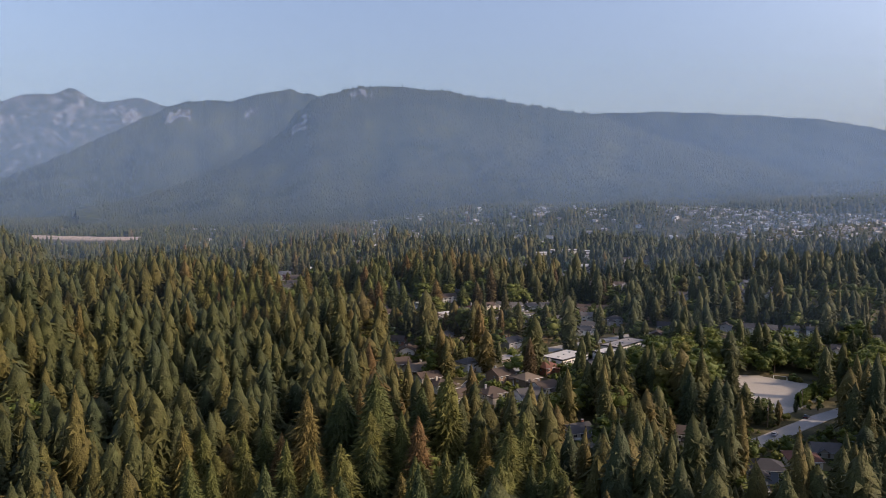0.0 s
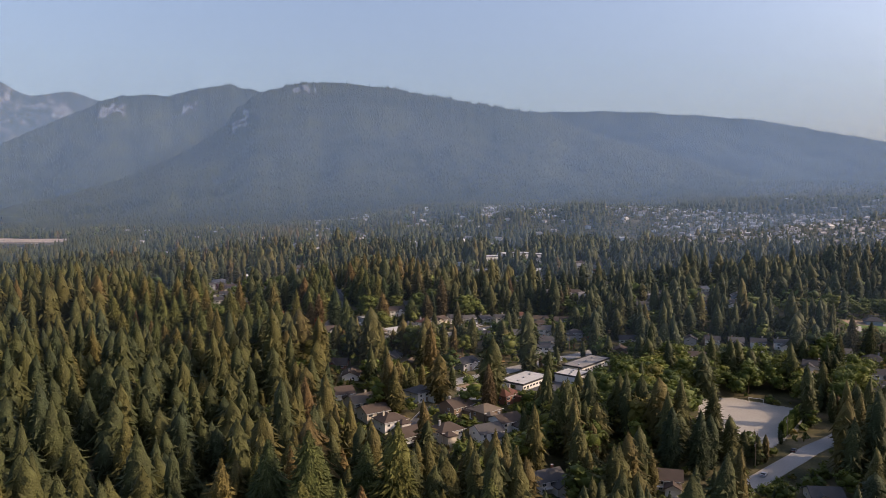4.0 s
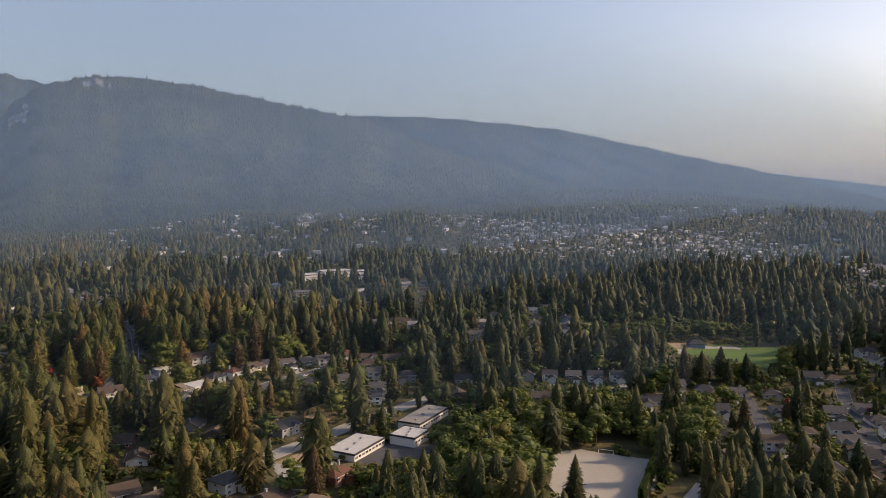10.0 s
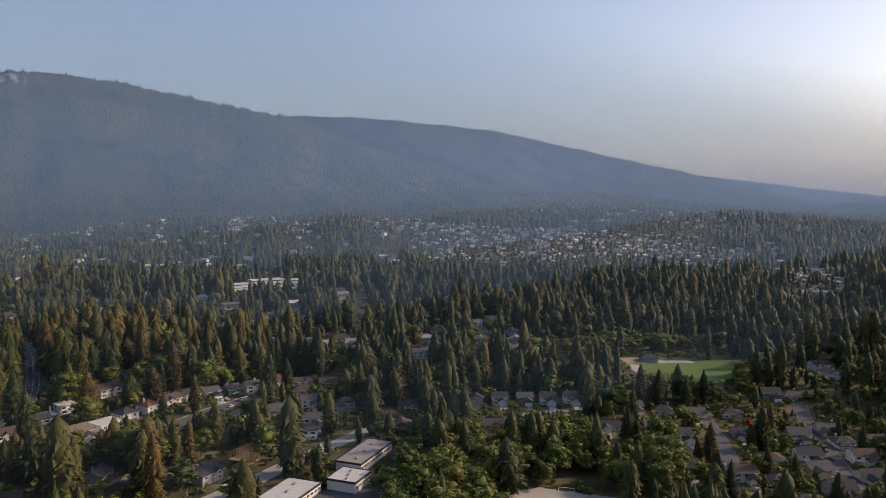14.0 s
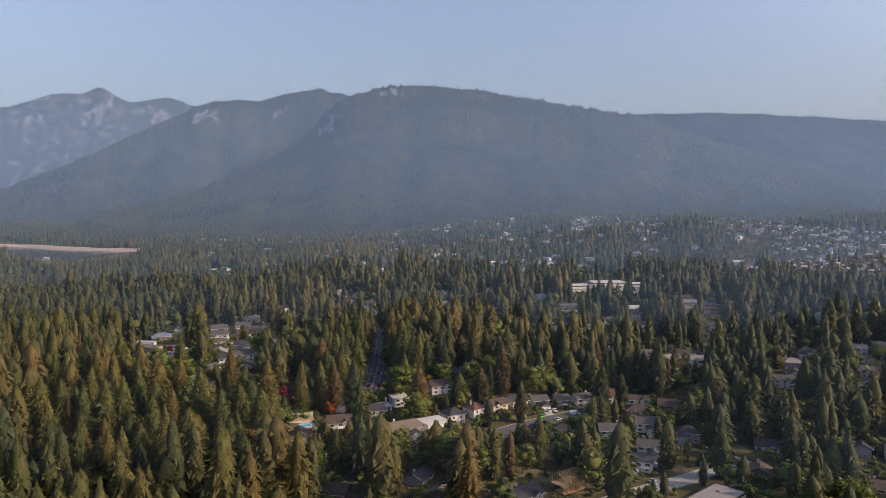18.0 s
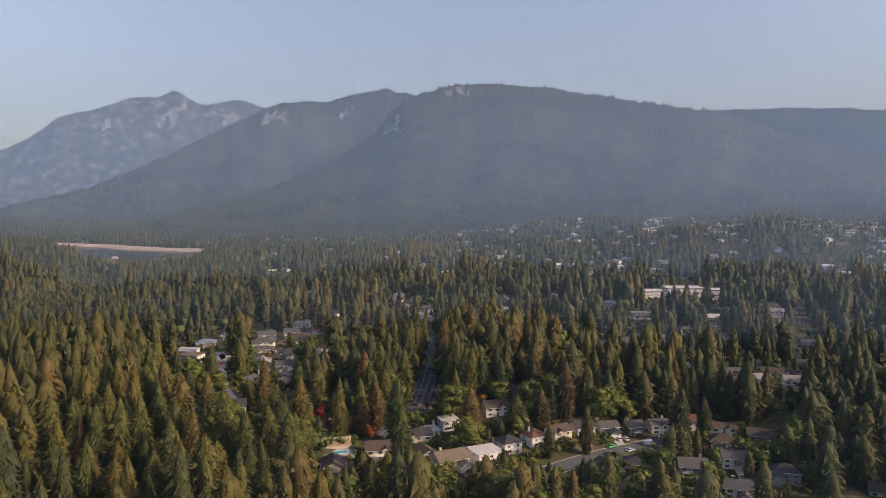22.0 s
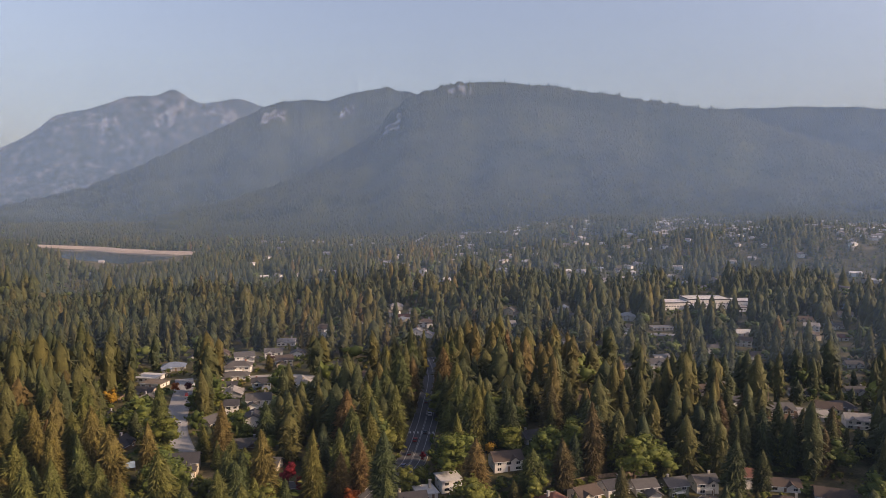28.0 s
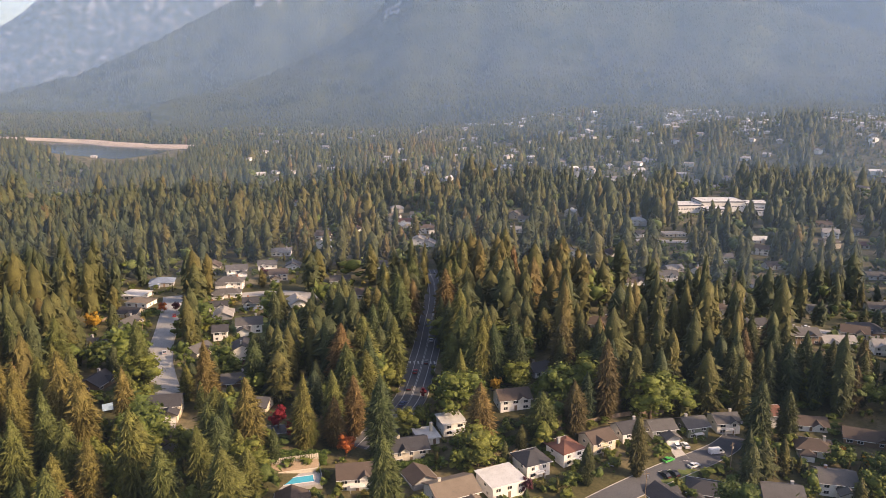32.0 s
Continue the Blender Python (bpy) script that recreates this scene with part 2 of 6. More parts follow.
KNOTS_OUTER = np.array([(-120, 350, 26), (-60, 200, 0), (-22, 239, -2), (-68, 280, 6), (-54, 343, 15), (-84, 388, 23), (0, 100, -4), (-120, 200, 12), (6, 313, -4), (37, 313, -4), (-46, 472, 8), (-4, 390, 6), (-86, 593, 28), (-112, 693, 15), (-317, 1081, -18), (320, 767, 2), (447, 595, 13), (60, 20, -4), (-200, 450, 40), (-290, 850, 8), (-420, 700, 60), (-170, 1000, -5), (-410, 1000, 40), (-430, 1085, 45), (-370, 1090, 12), (-500, 1100, 52), (-450, 1200, 25), (-360, 1145, -16), (-400, 1300, -14), (-310, 1070, -5), (-560, 1010, 45), (100, 1300, 18), (700, 800, 20),
                        (1400, 1500, 95), (1100, 500, 25), (2000, 2800, 150), (-668, 1554, 46), (-641, 1572, 34), (-602, 1589, 19), (-760, 1480, 62), (-880, 1560, 80), (-545, 1600, -2),
                        (-540, 1780, -6), (-780, 1850, -8), (-330, 1560, 0), (-380, 1380, 2), (-380, 2060, 14), (-800, 2240, 16), (-600, 1990, 3), (-470, 1890, 3), (-760, 2080, 3)], float)
KNOTS = np.concatenate([KNOTS, KNOTS_OUTER])


def land(x, y):
    d = (x[..., None] - KNOTS[:, 0]) ** 2 + (y[..., None] - KNOTS[:, 1]) ** 2
    w = 1 / (d + 50.0 ** 2) ** 2
    return (w * KNOTS[:, 2]).sum(-1) / w.sum(-1)


def steps(lo, hi, fine, reach_lo, reach_hi):
    mid = np.arange(lo, hi + 0.1, fine)
    out = fine * np.cumsum(1.12 ** np.arange(1, 60))
    a, b = lo - out, hi + out
    return np.concatenate([[reach_lo], a[a > reach_lo][::-1], mid, b[b < reach_hi], [reach_hi]])


GX, GY = steps(-170, 560, 6, -4900, 4900), steps(230, 780, 6, -4700, 4980)
GZ = land(*np.meshgrid(GX, GY))


def ground(x, y):
    """The height of the ground sheet at a place."""
    x, y = np.asarray(x, float), np.asarray(y, float)
    i, j = np.clip(np.searchsorted(GX, x) - 1, 0, len(GX) - 2), np.clip(np.searchsorted(GY, y) - 1, 0, len(GY) - 2)
    u, v = (x - GX[i]) / (GX[i + 1] - GX[i]), (y - GY[j]) / (GY[j + 1] - GY[j])
    return GZ[j, i] * (1 - u) * (1 - v) + GZ[j, i + 1] * u * (1 - v) + GZ[j + 1, i] * (1 - u) * v + GZ[j + 1, i + 1] * u * v


def sheet(rows, cols, first=0):
    a = first + np.arange(rows - 1)[:, None] * cols + np.arange(cols - 1)
    return np.stack([a, a + 1, a + cols + 1, a + cols], -1).reshape(-1, 4)


_x, _y = np.meshgrid(GX, GY)
tagged(new("ground", mesh_of("ground", np.stack([_x, _y, GZ], -1).reshape(-1, 3), sheet(len(GY), len(GX)), M["forest_floor"], True)),
       "rolling forest floor with dry grass and earth", "ground", kind="structure")

# ---- mountains ----
VIEW = np.array([60.0, 200.0, 125.0])


def ripples(x, y, scale, seed, octaves=5):
    rng, out = np.random.default_rng(seed), 0
    for k in range(octaves):
        for _ in range(3):
            a, p = rng.uniform(0, 6.283, 2)
            out = out + np.sin((x * np.cos(a) + y * np.sin(a)) * 6.283 / scale * 1.9 ** k + p) * 0.62 ** k / 3
    return out


def mountain(name, skyline, far, near, mat, label, bend, seed, rough=1.0, trees=0, crags=()):
    """A range whose crest follows the skyline (bearing to the left, rise, in degrees) at the distance far, and runs down to the valley at the distance near.
    crags: patches of bare rock, by bearing and by share of the way up."""
    skyline = sorted(skyline)
    az = np.linspace(skyline[0][0], skyline[-1][0], 240)
    rise = np.interp(az, [p[0] for p in skyline], [p[1] for p in skyline])
    rise = np.convolve(np.pad(rise, 2, mode="edge"), [0.1, 0.2, 0.4, 0.2, 0.1], "valid")
    s = np.linspace(0, 1, 60)[:, None]

    def surface(az, s):
        up = np.interp(az, *AZ_RISE)
        d = near + (far - near) * s
        bx, by = -np.sin(np.radians(az)), np.cos(np.radians(az))
        x, y = VIEW[0] + d * bx, VIEW[1] + d * by
        foot = np.minimum(land(VIEW[0] + near * bx, VIEW[1] + near * by) - 6, 150)
        crest = VIEW[2] + far * np.tan(np.radians(up))
        z = foot + np.maximum(crest - foot, -60) * s ** bend
        bend_az = az + 2.5 * s + 0.6 * ripples(x, y, 1500, seed + 4, 2)
        z = z + ripples(x, y, 700, seed, 4) * 60 * rough * s ** 0.7 * (1 - s) ** 0.8 + ripples(bend_az, s * 0, 5.0, seed + 1, 2) * 48 * rough * s * (1 - s)
        z = z + ripples(az, az * 0, 1.3, seed + 2, 4) * 4 * rough * s ** 4
        z = np.maximum(z, land(x, y) + 8 * np.minimum(1, s * 12) - 4)
        return np.stack(np.broadcast_arrays(x, y, z), -1)

    AZ_RISE = (az, rise)
    pts = surface(az[None], s).reshape(-1, 3)
    ob = tagged(new(name, mesh_of(name, pts, sheet(60, 240)[:, ::-1], mat, True)), label, "mountain", kind="structure")
    for k, (a0, a1, s0, s1) in enumerate(crags):
        ga, gs = np.meshgrid(np.linspace(a0, a1, 44), np.linspace(s0, s1, 30))
        p = surface(ga, gs)
        p[..., 2] += 3 + 7 * np.abs(ripples(ga, gs * 30, 0.25, seed + k, 4))
        f = sheet(30, 44)[:, ::-1]
        u, v = np.meshgrid(np.linspace(-1, 1, 44), np.linspace(-1, 1, 30))
        grit = np.random.default_rng(seed + 9 + k).normal(0, 1, (30, 44))
        blur = grit.copy()
        for wide, tall in ((1, 3), (2, 4), (1, 2)):
            blur = sum(np.roll(blur, (i, j), (0, 1)) for i in range(-tall, tall + 1) for j in range(-wide, wide + 1)) / ((2 * wide + 1) * (2 * tall + 1)) ** 0.5
        mask = 1.2 - np.hypot(u, v) + 0.22 * blur / blur.std() + 0.1 * grit
        f = f[mask.ravel()[f].mean(1) > 0.62]
        part("crag", mesh_of("crag", p.reshape(-1, 3), f, M["cliff"], False), ob, "bare pale rock face")
    if trees:
        rng = np.random.default_rng(seed)
        a = rng.uniform(az[0], az[-1], trees)
        q = rng.uniform(0, 1, trees)
        ok = np.interp(a, az, rise) > -0.9
        for a0, a1, s0, s1 in crags:
            ok &= ~((a > a0) & (a < a1) & (q > s0) & (q < s1) & (rng.uniform(0, 1, trees) < 0.75))
        return surface(a[ok], q[ok])
    return None


SLOPE_TREES = []
for _line, _far, _near, _mat, _label, _bend, _seed, _rough, _n, _crags in (
    ([(-37, 0.8), (-33.6, 2.1), (-29.5, 3.2), (-25.5, 4.5), (-22, 6.0), (-18.3, 6.6), (-13.1, 7.5), (-9, 8.2), (-4.2, 8.55), (-2.1, 8.35), (0.7, 7.65),
      (2.7, 6.2), (3.6, 4.9), (5.3, 3.6), (9.1, 1.6), (13.7, -0.1), (19, -1.2)], 3350, 2150, "slope", "broad forested mountain with a rounded summit under haze", 1.2, 3, 1.7, 36000,
     ((1.1, 3.2, 0.76, 0.95), (-3.6, -1.4, 0.9, 0.985))),
    ([(-3, 7.0), (0.7, 7.7), (2.9, 8.1), (4.8, 7.8), (7.2, 7.1), (8.8, 7.1), (10.3, 7.0), (11.6, 6.6), (15.6, 4.6), (19.9, 2.4), (23.7, 0.7), (30, -0.9)],
     4080, 3500, "slope", "hazy forested shoulder of the mountain with bare crags", 1.15, 8, 1.5, 11000, ((9.8, 12.2, 0.80, 0.96), (5.0, 6.6, 0.8, 0.92))),
    ([(40, -0.4), (33, 1.4), (29.3, 2.9), (27.4, 3.9), (25.6, 5.4), (23.1, 6.1), (21.1, 6.9), (19.1, 7.1), (18, 7.6), (16.9, 6.9), (16, 6.6), (14.8, 6.9),
      (13.6, 7.1), (11.6, 6.5), (7, 5.5)], 4700, 4260, "rock", "far rocky peaks with pale bare faces in haze", 1.0, 13, 1.0, 0,
     ((16.8, 19.6, 0.66, 0.93), (21.5, 23.6, 0.75, 0.93), (13.2, 15.0, 0.72, 0.93), (13.2, 16.0, 0.42, 0.6))),
    ([(-17, 5.4), (-21.8, 6.2), (-25.8, 6.15), (-29.2, 5.95), (-33.6, 5.55), (-37.9, 5.0), (-42.2, 4.0), (-46.4, 3.0), (-50.4, 2.15), (-54.3, 1.1), (-58, 0.1),
      (-61.5, -0.6), (-70, -1.2)], 4550, 3900, "slope", "long forested ridge sloping down to the valley", 1.15, 17, 0.9, 18000, ()),
    ([(-46, 1.6), (-51.6, 1.75), (-58, 0.9), (-63.7, 0.2), (-76, -0.8)], 5060, 4790, "slope", "faint far ridge in thick haze", 1.1, 23, 0.5, 0, ()),
):
    _p = mountain("mountain", _line, _far, _near, M[_mat], _label, _bend, _seed, _rough, _n, _crags)
    if _p is not None:
        SLOPE_TREES.append(_p)

def along(points, step=3.0):
    p = np.array(points, float)
    d = np.r_[0, np.cumsum(np.linalg.norm(np.diff(p, axis=0), axis=1))]
    s = np.linspace(0, d[-1], max(3, int(d[-1] / step)))
    q = np.stack([np.interp(s, d, p[:, k]) for k in (0, 1)], -1)
    for _ in range(2):
        q[1:-1] = (q[:-2] + 2 * q[1:-1] + q[2:]) / 4
    t = np.gradient(q, axis=0)
    t /= np.linalg.norm(t, axis=1)[:, None]
    return q, np.stack([-t[:, 1], t[:, 0]], -1)


# ---- upright sheets that paint smoke haze over the valley ----
def haze_material(name, thick, top, foot, reach, east_end):
    """Smoke haze painted into colour and opacity; fades towards top, and foot where given."""
    m = bpy.data.materials.new(name)
    m.use_nodes = True
    t, n = m.node_tree, m.node_tree.nodes
    n.remove(n["Principled BSDF"])
    geo, sep, fade, soft, mul = (n.new("ShaderNode" + k) for k in ("NewGeometry", "SeparateXYZ", "MapRange", "TexNoise", "Math"))
    fade.interpolation_type = "SMOOTHSTEP"
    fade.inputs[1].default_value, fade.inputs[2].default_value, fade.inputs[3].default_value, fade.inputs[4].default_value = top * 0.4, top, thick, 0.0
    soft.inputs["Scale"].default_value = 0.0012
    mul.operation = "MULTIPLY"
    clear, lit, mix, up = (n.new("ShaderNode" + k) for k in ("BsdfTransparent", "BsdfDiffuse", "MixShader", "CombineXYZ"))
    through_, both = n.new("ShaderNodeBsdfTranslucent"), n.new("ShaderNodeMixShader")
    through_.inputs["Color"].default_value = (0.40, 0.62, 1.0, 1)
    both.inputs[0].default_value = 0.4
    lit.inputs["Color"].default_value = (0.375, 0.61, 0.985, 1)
    # Normal fixed up and sunwards, so the painted haze is lit evenly.
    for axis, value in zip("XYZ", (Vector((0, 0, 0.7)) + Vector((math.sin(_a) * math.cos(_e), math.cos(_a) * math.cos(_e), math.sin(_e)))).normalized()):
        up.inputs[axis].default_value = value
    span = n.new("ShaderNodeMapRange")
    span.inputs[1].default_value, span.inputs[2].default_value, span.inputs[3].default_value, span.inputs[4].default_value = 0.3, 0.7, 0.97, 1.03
    link = t.links.new
    link(geo.outputs["Position"], sep.inputs[0])
    link(sep.outputs["Z"], fade.inputs[0])
    link(geo.outputs["Position"], soft.inputs["Vector"])
    link(soft.outputs[0], span.inputs[0])
    link(fade.outputs[0], mul.inputs[0])
    link(span.outputs[0], mul.inputs[1])
    dens = mul.outputs[0]
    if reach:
        # density grows with x, painting in the brighter haze on the sun's side
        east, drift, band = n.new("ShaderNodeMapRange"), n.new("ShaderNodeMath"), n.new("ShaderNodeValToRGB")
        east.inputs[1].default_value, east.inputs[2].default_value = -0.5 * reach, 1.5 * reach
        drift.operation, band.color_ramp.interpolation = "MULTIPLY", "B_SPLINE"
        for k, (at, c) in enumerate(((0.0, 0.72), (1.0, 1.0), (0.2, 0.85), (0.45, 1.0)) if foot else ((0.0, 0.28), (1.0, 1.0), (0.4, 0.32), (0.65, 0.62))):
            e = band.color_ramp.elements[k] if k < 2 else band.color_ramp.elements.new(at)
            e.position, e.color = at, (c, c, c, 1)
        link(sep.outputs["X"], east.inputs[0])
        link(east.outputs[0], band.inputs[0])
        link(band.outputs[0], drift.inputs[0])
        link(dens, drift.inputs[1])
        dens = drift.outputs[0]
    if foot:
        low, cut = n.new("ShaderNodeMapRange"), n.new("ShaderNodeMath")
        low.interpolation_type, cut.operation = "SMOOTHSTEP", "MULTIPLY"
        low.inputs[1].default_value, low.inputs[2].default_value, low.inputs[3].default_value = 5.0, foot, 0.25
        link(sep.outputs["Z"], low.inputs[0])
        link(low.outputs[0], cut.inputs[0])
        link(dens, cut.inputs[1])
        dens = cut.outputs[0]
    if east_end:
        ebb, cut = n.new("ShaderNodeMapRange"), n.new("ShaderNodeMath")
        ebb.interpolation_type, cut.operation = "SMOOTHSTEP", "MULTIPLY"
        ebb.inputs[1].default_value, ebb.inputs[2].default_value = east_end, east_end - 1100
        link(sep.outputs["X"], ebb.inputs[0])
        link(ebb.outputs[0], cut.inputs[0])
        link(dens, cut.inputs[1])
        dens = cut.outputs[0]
    link(dens, mix.inputs[0])
    link(up.outputs[0], lit.inputs["Normal"])
    link(clear.outputs[0], mix.inputs[1])
    link(lit.outputs[0], both.inputs[1])
    link(through_.outputs[0], both.inputs[2])
    link(both.outputs[0], mix.inputs[2])
    link(mix.outputs[0], n["Material Output"].inputs["Surface"])
    return m


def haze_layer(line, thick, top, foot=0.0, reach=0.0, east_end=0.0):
    """An upright tinted sheet over a line on the ground, painted as haze."""
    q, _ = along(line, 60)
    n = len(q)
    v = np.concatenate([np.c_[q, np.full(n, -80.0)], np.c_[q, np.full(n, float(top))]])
    tagged(new("haze_layer", mesh_of("haze_layer", v, sheet(2, n)[:, ::-1], haze_material("painted_haze", thick, top, foot, reach, east_end), True)),
           "upright tinted sheet painted as bluish smoke haze", "haze", "layers of haze", "structure")


def across(bearing, distance, first, last):
    """Ends of a line square to a bearing, between two other bearings."""
    out = []
    for b in (first, last):
        d = distance / math.cos(math.radians(b - bearing))
        out.append((60 - d * math.sin(math.radians(b)), 200 + d * math.cos(math.radians(b))))
    return out


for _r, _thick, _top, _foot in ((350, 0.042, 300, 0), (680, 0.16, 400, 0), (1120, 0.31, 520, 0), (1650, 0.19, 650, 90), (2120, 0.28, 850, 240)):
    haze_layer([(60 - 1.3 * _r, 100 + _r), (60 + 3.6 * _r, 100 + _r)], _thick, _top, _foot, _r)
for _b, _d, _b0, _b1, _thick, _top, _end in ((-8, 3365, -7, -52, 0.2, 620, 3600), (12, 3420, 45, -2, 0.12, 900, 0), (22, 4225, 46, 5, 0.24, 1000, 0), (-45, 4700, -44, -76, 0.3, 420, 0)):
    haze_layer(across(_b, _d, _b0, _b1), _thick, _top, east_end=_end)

# ---- trees ----
def conifer_shape(levels, arms, seed, width=0.4, sides=6, rings=5, low=0.04, ragged=0.35, fine=(0.2, 0.42)):
    """A conifer of height 1: drooping sprays set in whorls over an uneven dark core. Returns points and triangles."""
    rng = np.random.default_rng(seed)
    v, f = [], []
    bulge, belly = rng.uniform(1.5, 2.9), rng.uniform(0.18, 0.45)
    side_turn, side_amount = rng.uniform(0, 6.283), rng.uniform(0.0, 0.22)

    def reach_at(z, a):
        r = 1 - max(0.0, (z - belly) / (1 - belly)) ** bulge
        return 0.5 * width * (r + 0.015) * min(1.0, 0.5 + 1.9 * z) * (1 + side_amount * math.cos(a - side_turn))

    for k in range(levels):
        base = low + (1 - low) * (k + 0.3) / levels
        n = max(4, int(arms * (0.35 + 0.75 * (1 - base))))
        turn, whorl = rng.uniform(0, 6.283), rng.uniform(0.78, 1.12)
        for j in range(n):
            z = min(0.985, base + rng.uniform(-0.6, 0.6) / levels)
            a = turn + 6.283 * (j + rng.uniform(-0.4, 0.4)) / n
            r = reach_at(z, a) * whorl * rng.uniform(1 - ragged, 1 + ragged)
            wide = max(reach_at(z, a) * rng.uniform(*fine), 0.007)
            drop = r * rng.uniform(-0.15, 0.42)
            c, s = math.cos(a), math.sin(a)
            tilt = rng.uniform(-1.1, 1.1) * wide
            root, swing = r * rng.uniform(0.3, 0.66), a + rng.normal(0, 0.2)
            b = len(v)
            v += [(c * root - s * wide, s * root + c * wide, z + 0.5 / levels + tilt), (math.cos(swing) * r, math.sin(swing) * r, z - drop), (c * root + s * wide, s * root - c * wide, z + 0.5 / levels - tilt)]
            f.append((b, b + 2, b + 1))
    b = len(v)
    for k in range(rings):
        z = 0.93 * (k / rings) ** 0.9
        for j in range(sides):
            a = 6.283 * (j + 0.5 * (k % 2)) / sides
            r = reach_at(z, a) * rng.uniform(0.5, 0.84)
            v.append((math.cos(a) * r, math.sin(a) * r, z + rng.uniform(-0.4, 0.4) / rings * (k > 0)))
    v.append((0, 0, 0.995))
    for k in range(rings - 1):
        for j in range(sides):
            p, q = b + k * sides + j, b + k * sides + (j + 1) % sides
            f += [(p, q, q + sides), (p, q + sides, p + sides)]
    top = b + (rings - 1) * sides
    f += [(top + j, top + (j + 1) % sides, b + rings * sides) for j in range(sides)]
    return np.array(v), np.array(f)


def tier_shape(tiers, sides, seed, width=0.22):
    """A far conifer: a few ragged tiers."""
    rng = np.random.default_rng(seed)
    v, f = [], []
    for k in range(tiers):
        z0, z1 = k / tiers * 0.85, min(1.0, (k + 1.6) / tiers * 0.9 + (0.1 if k == tiers - 1 else 0))
        r = 0.5 * width * (1 - k / tiers) ** 0.6
        b = len(v)
        turn = rng.uniform(0, 6.28)
        for j in range(sides):
            q = r * rng.uniform(0.65, 1.2)
            v.append((math.cos(turn + 6.283 * j / sides) * q, math.sin(turn + 6.283 * j / sides) * q, z0 + rng.uniform(-0.03, 0.03)))
        v.append((0, 0, z1))
        f += [(b + j, b + (j + 1) % sides, b + sides) for j in range(sides)]
    return np.array(v), np.array(f)


def leafy_shape(lobes, leaves, seed, tall=0.72, size=0.035):
    """A broadleaf crown for a tree of height 1: clumps of leaves set over uneven lobes."""
    rng = np.random.default_rng(seed)
    v, f = [], []
    for k in range(lobes):
        if k == 0:
            c, r = np.array([0, 0, 0.58]), np.array([0.24, 0.24, 0.34])
        else:
            a, h = rng.uniform(0, 6.283), rng.uniform(0.28, 0.86)
            out = 0.26 * math.sin(math.pi * min(1, max(0.12, (h - 0.12) / 0.9))) * rng.uniform(0.7, 1.15)
            c, q = np.array([math.cos(a) * out, math.sin(a) * out, h]), rng.uniform(0.09, 0.17)
            r = np.array([q, q, q * rng.uniform(0.8, 1.2)])
        n = max(6, int(leaves / lobes * (1.6 if k == 0 else 1)))
        d = rng.normal(size=(n, 3))
        d /= np.linalg.norm(d, axis=1)[:, None]
        d = d[d[:, 2] > -0.75]
        p = c + d * r * rng.uniform(0.72, 1.25, (len(d), 1))
        for q, e in zip(p, d):
            t1 = np.cross(e + rng.normal(size=3) * 0.8, (0.3, 0.2, 1.0))
            t1 /= np.linalg.norm(t1)
            t2 = np.cross(e + rng.normal(size=3) * 0.6, t1)
            w = size * rng.uniform(0.6, 1.5)
            b = len(v)
            v += [q - t1 * w, q - t2 * w * 0.8, q + t1 * w, q + t2 * w * 0.8 + e * w * 0.3]
            f += [(b, b + 1, b + 2), (b, b + 2, b + 3)]
        b = len(v)
        ring = [(0, 0, -1)] + [(math.cos(1.2566 * j), math.sin(1.2566 * j), -0.3) for j in range(5)] + [(math.cos(1.2566 * j + 0.63), math.sin(1.2566 * j + 0.63), 0.45) for j in range(5)] + [(0, 0, 0.95)]
        v += [c + np.array(q) * r * rng.uniform(0.5, 0.9) for q in ring]
        for j in range(5):
            q = (j + 1) % 5
            f += [(b, b + 1 + q, b + 1 + j), (b + 1 + j, b + 1 + q, b + 6 + j), (b + 1 + q, b + 6 + q, b + 6 + j), (b + 6 + j, b + 6 + q, b + 11)]
    return np.array(v), np.array(f)


def trunk_mesh(name, height, foot, limbs, seed, sides=7):
    """A tapered trunk with a few limbs, for a tree of height 1."""
    rng = np.random.default_rng(seed)
    v, f = [], []

    def tube(a, b, r0, r1, n):
        a, b = np.array(a, float), np.array(b, float)
        w = (b - a) / np.linalg.norm(b - a)
        s = np.cross(w, (0.31, 0.95, 0.1))
        s /= np.linalg.norm(s)
        t = np.cross(w, s)
        k = len(v)
        for p, r in ((a, r0), (b, r1)):
            v.extend((p + r * (math.cos(6.283 * j / n) * s + math.sin(6.283 * j / n) * t)) for j in range(n))
        f.extend((k + j, k + (j + 1) % n, k + n + (j + 1) % n, k + n + j) for j in range(n))

    tube((0, 0, -0.06), (0, 0, 0.12), foot * 1.25, foot, sides)
    tube((0, 0, 0.12), (0.004, 0, height), foot, foot * 0.25, sides)
    for _ in range(limbs):
        a, z = rng.uniform(0, 6.283), rng.uniform(0.2, height * 0.8)
        tube((0, 0, z), (math.cos(a) * 0.2, math.sin(a) * 0.2, z + rng.uniform(0.1, 0.25)), foot * 0.45, foot * 0.12, 4)
    return mesh_of(name, np.array(v), np.array(f), M["bark"], True)


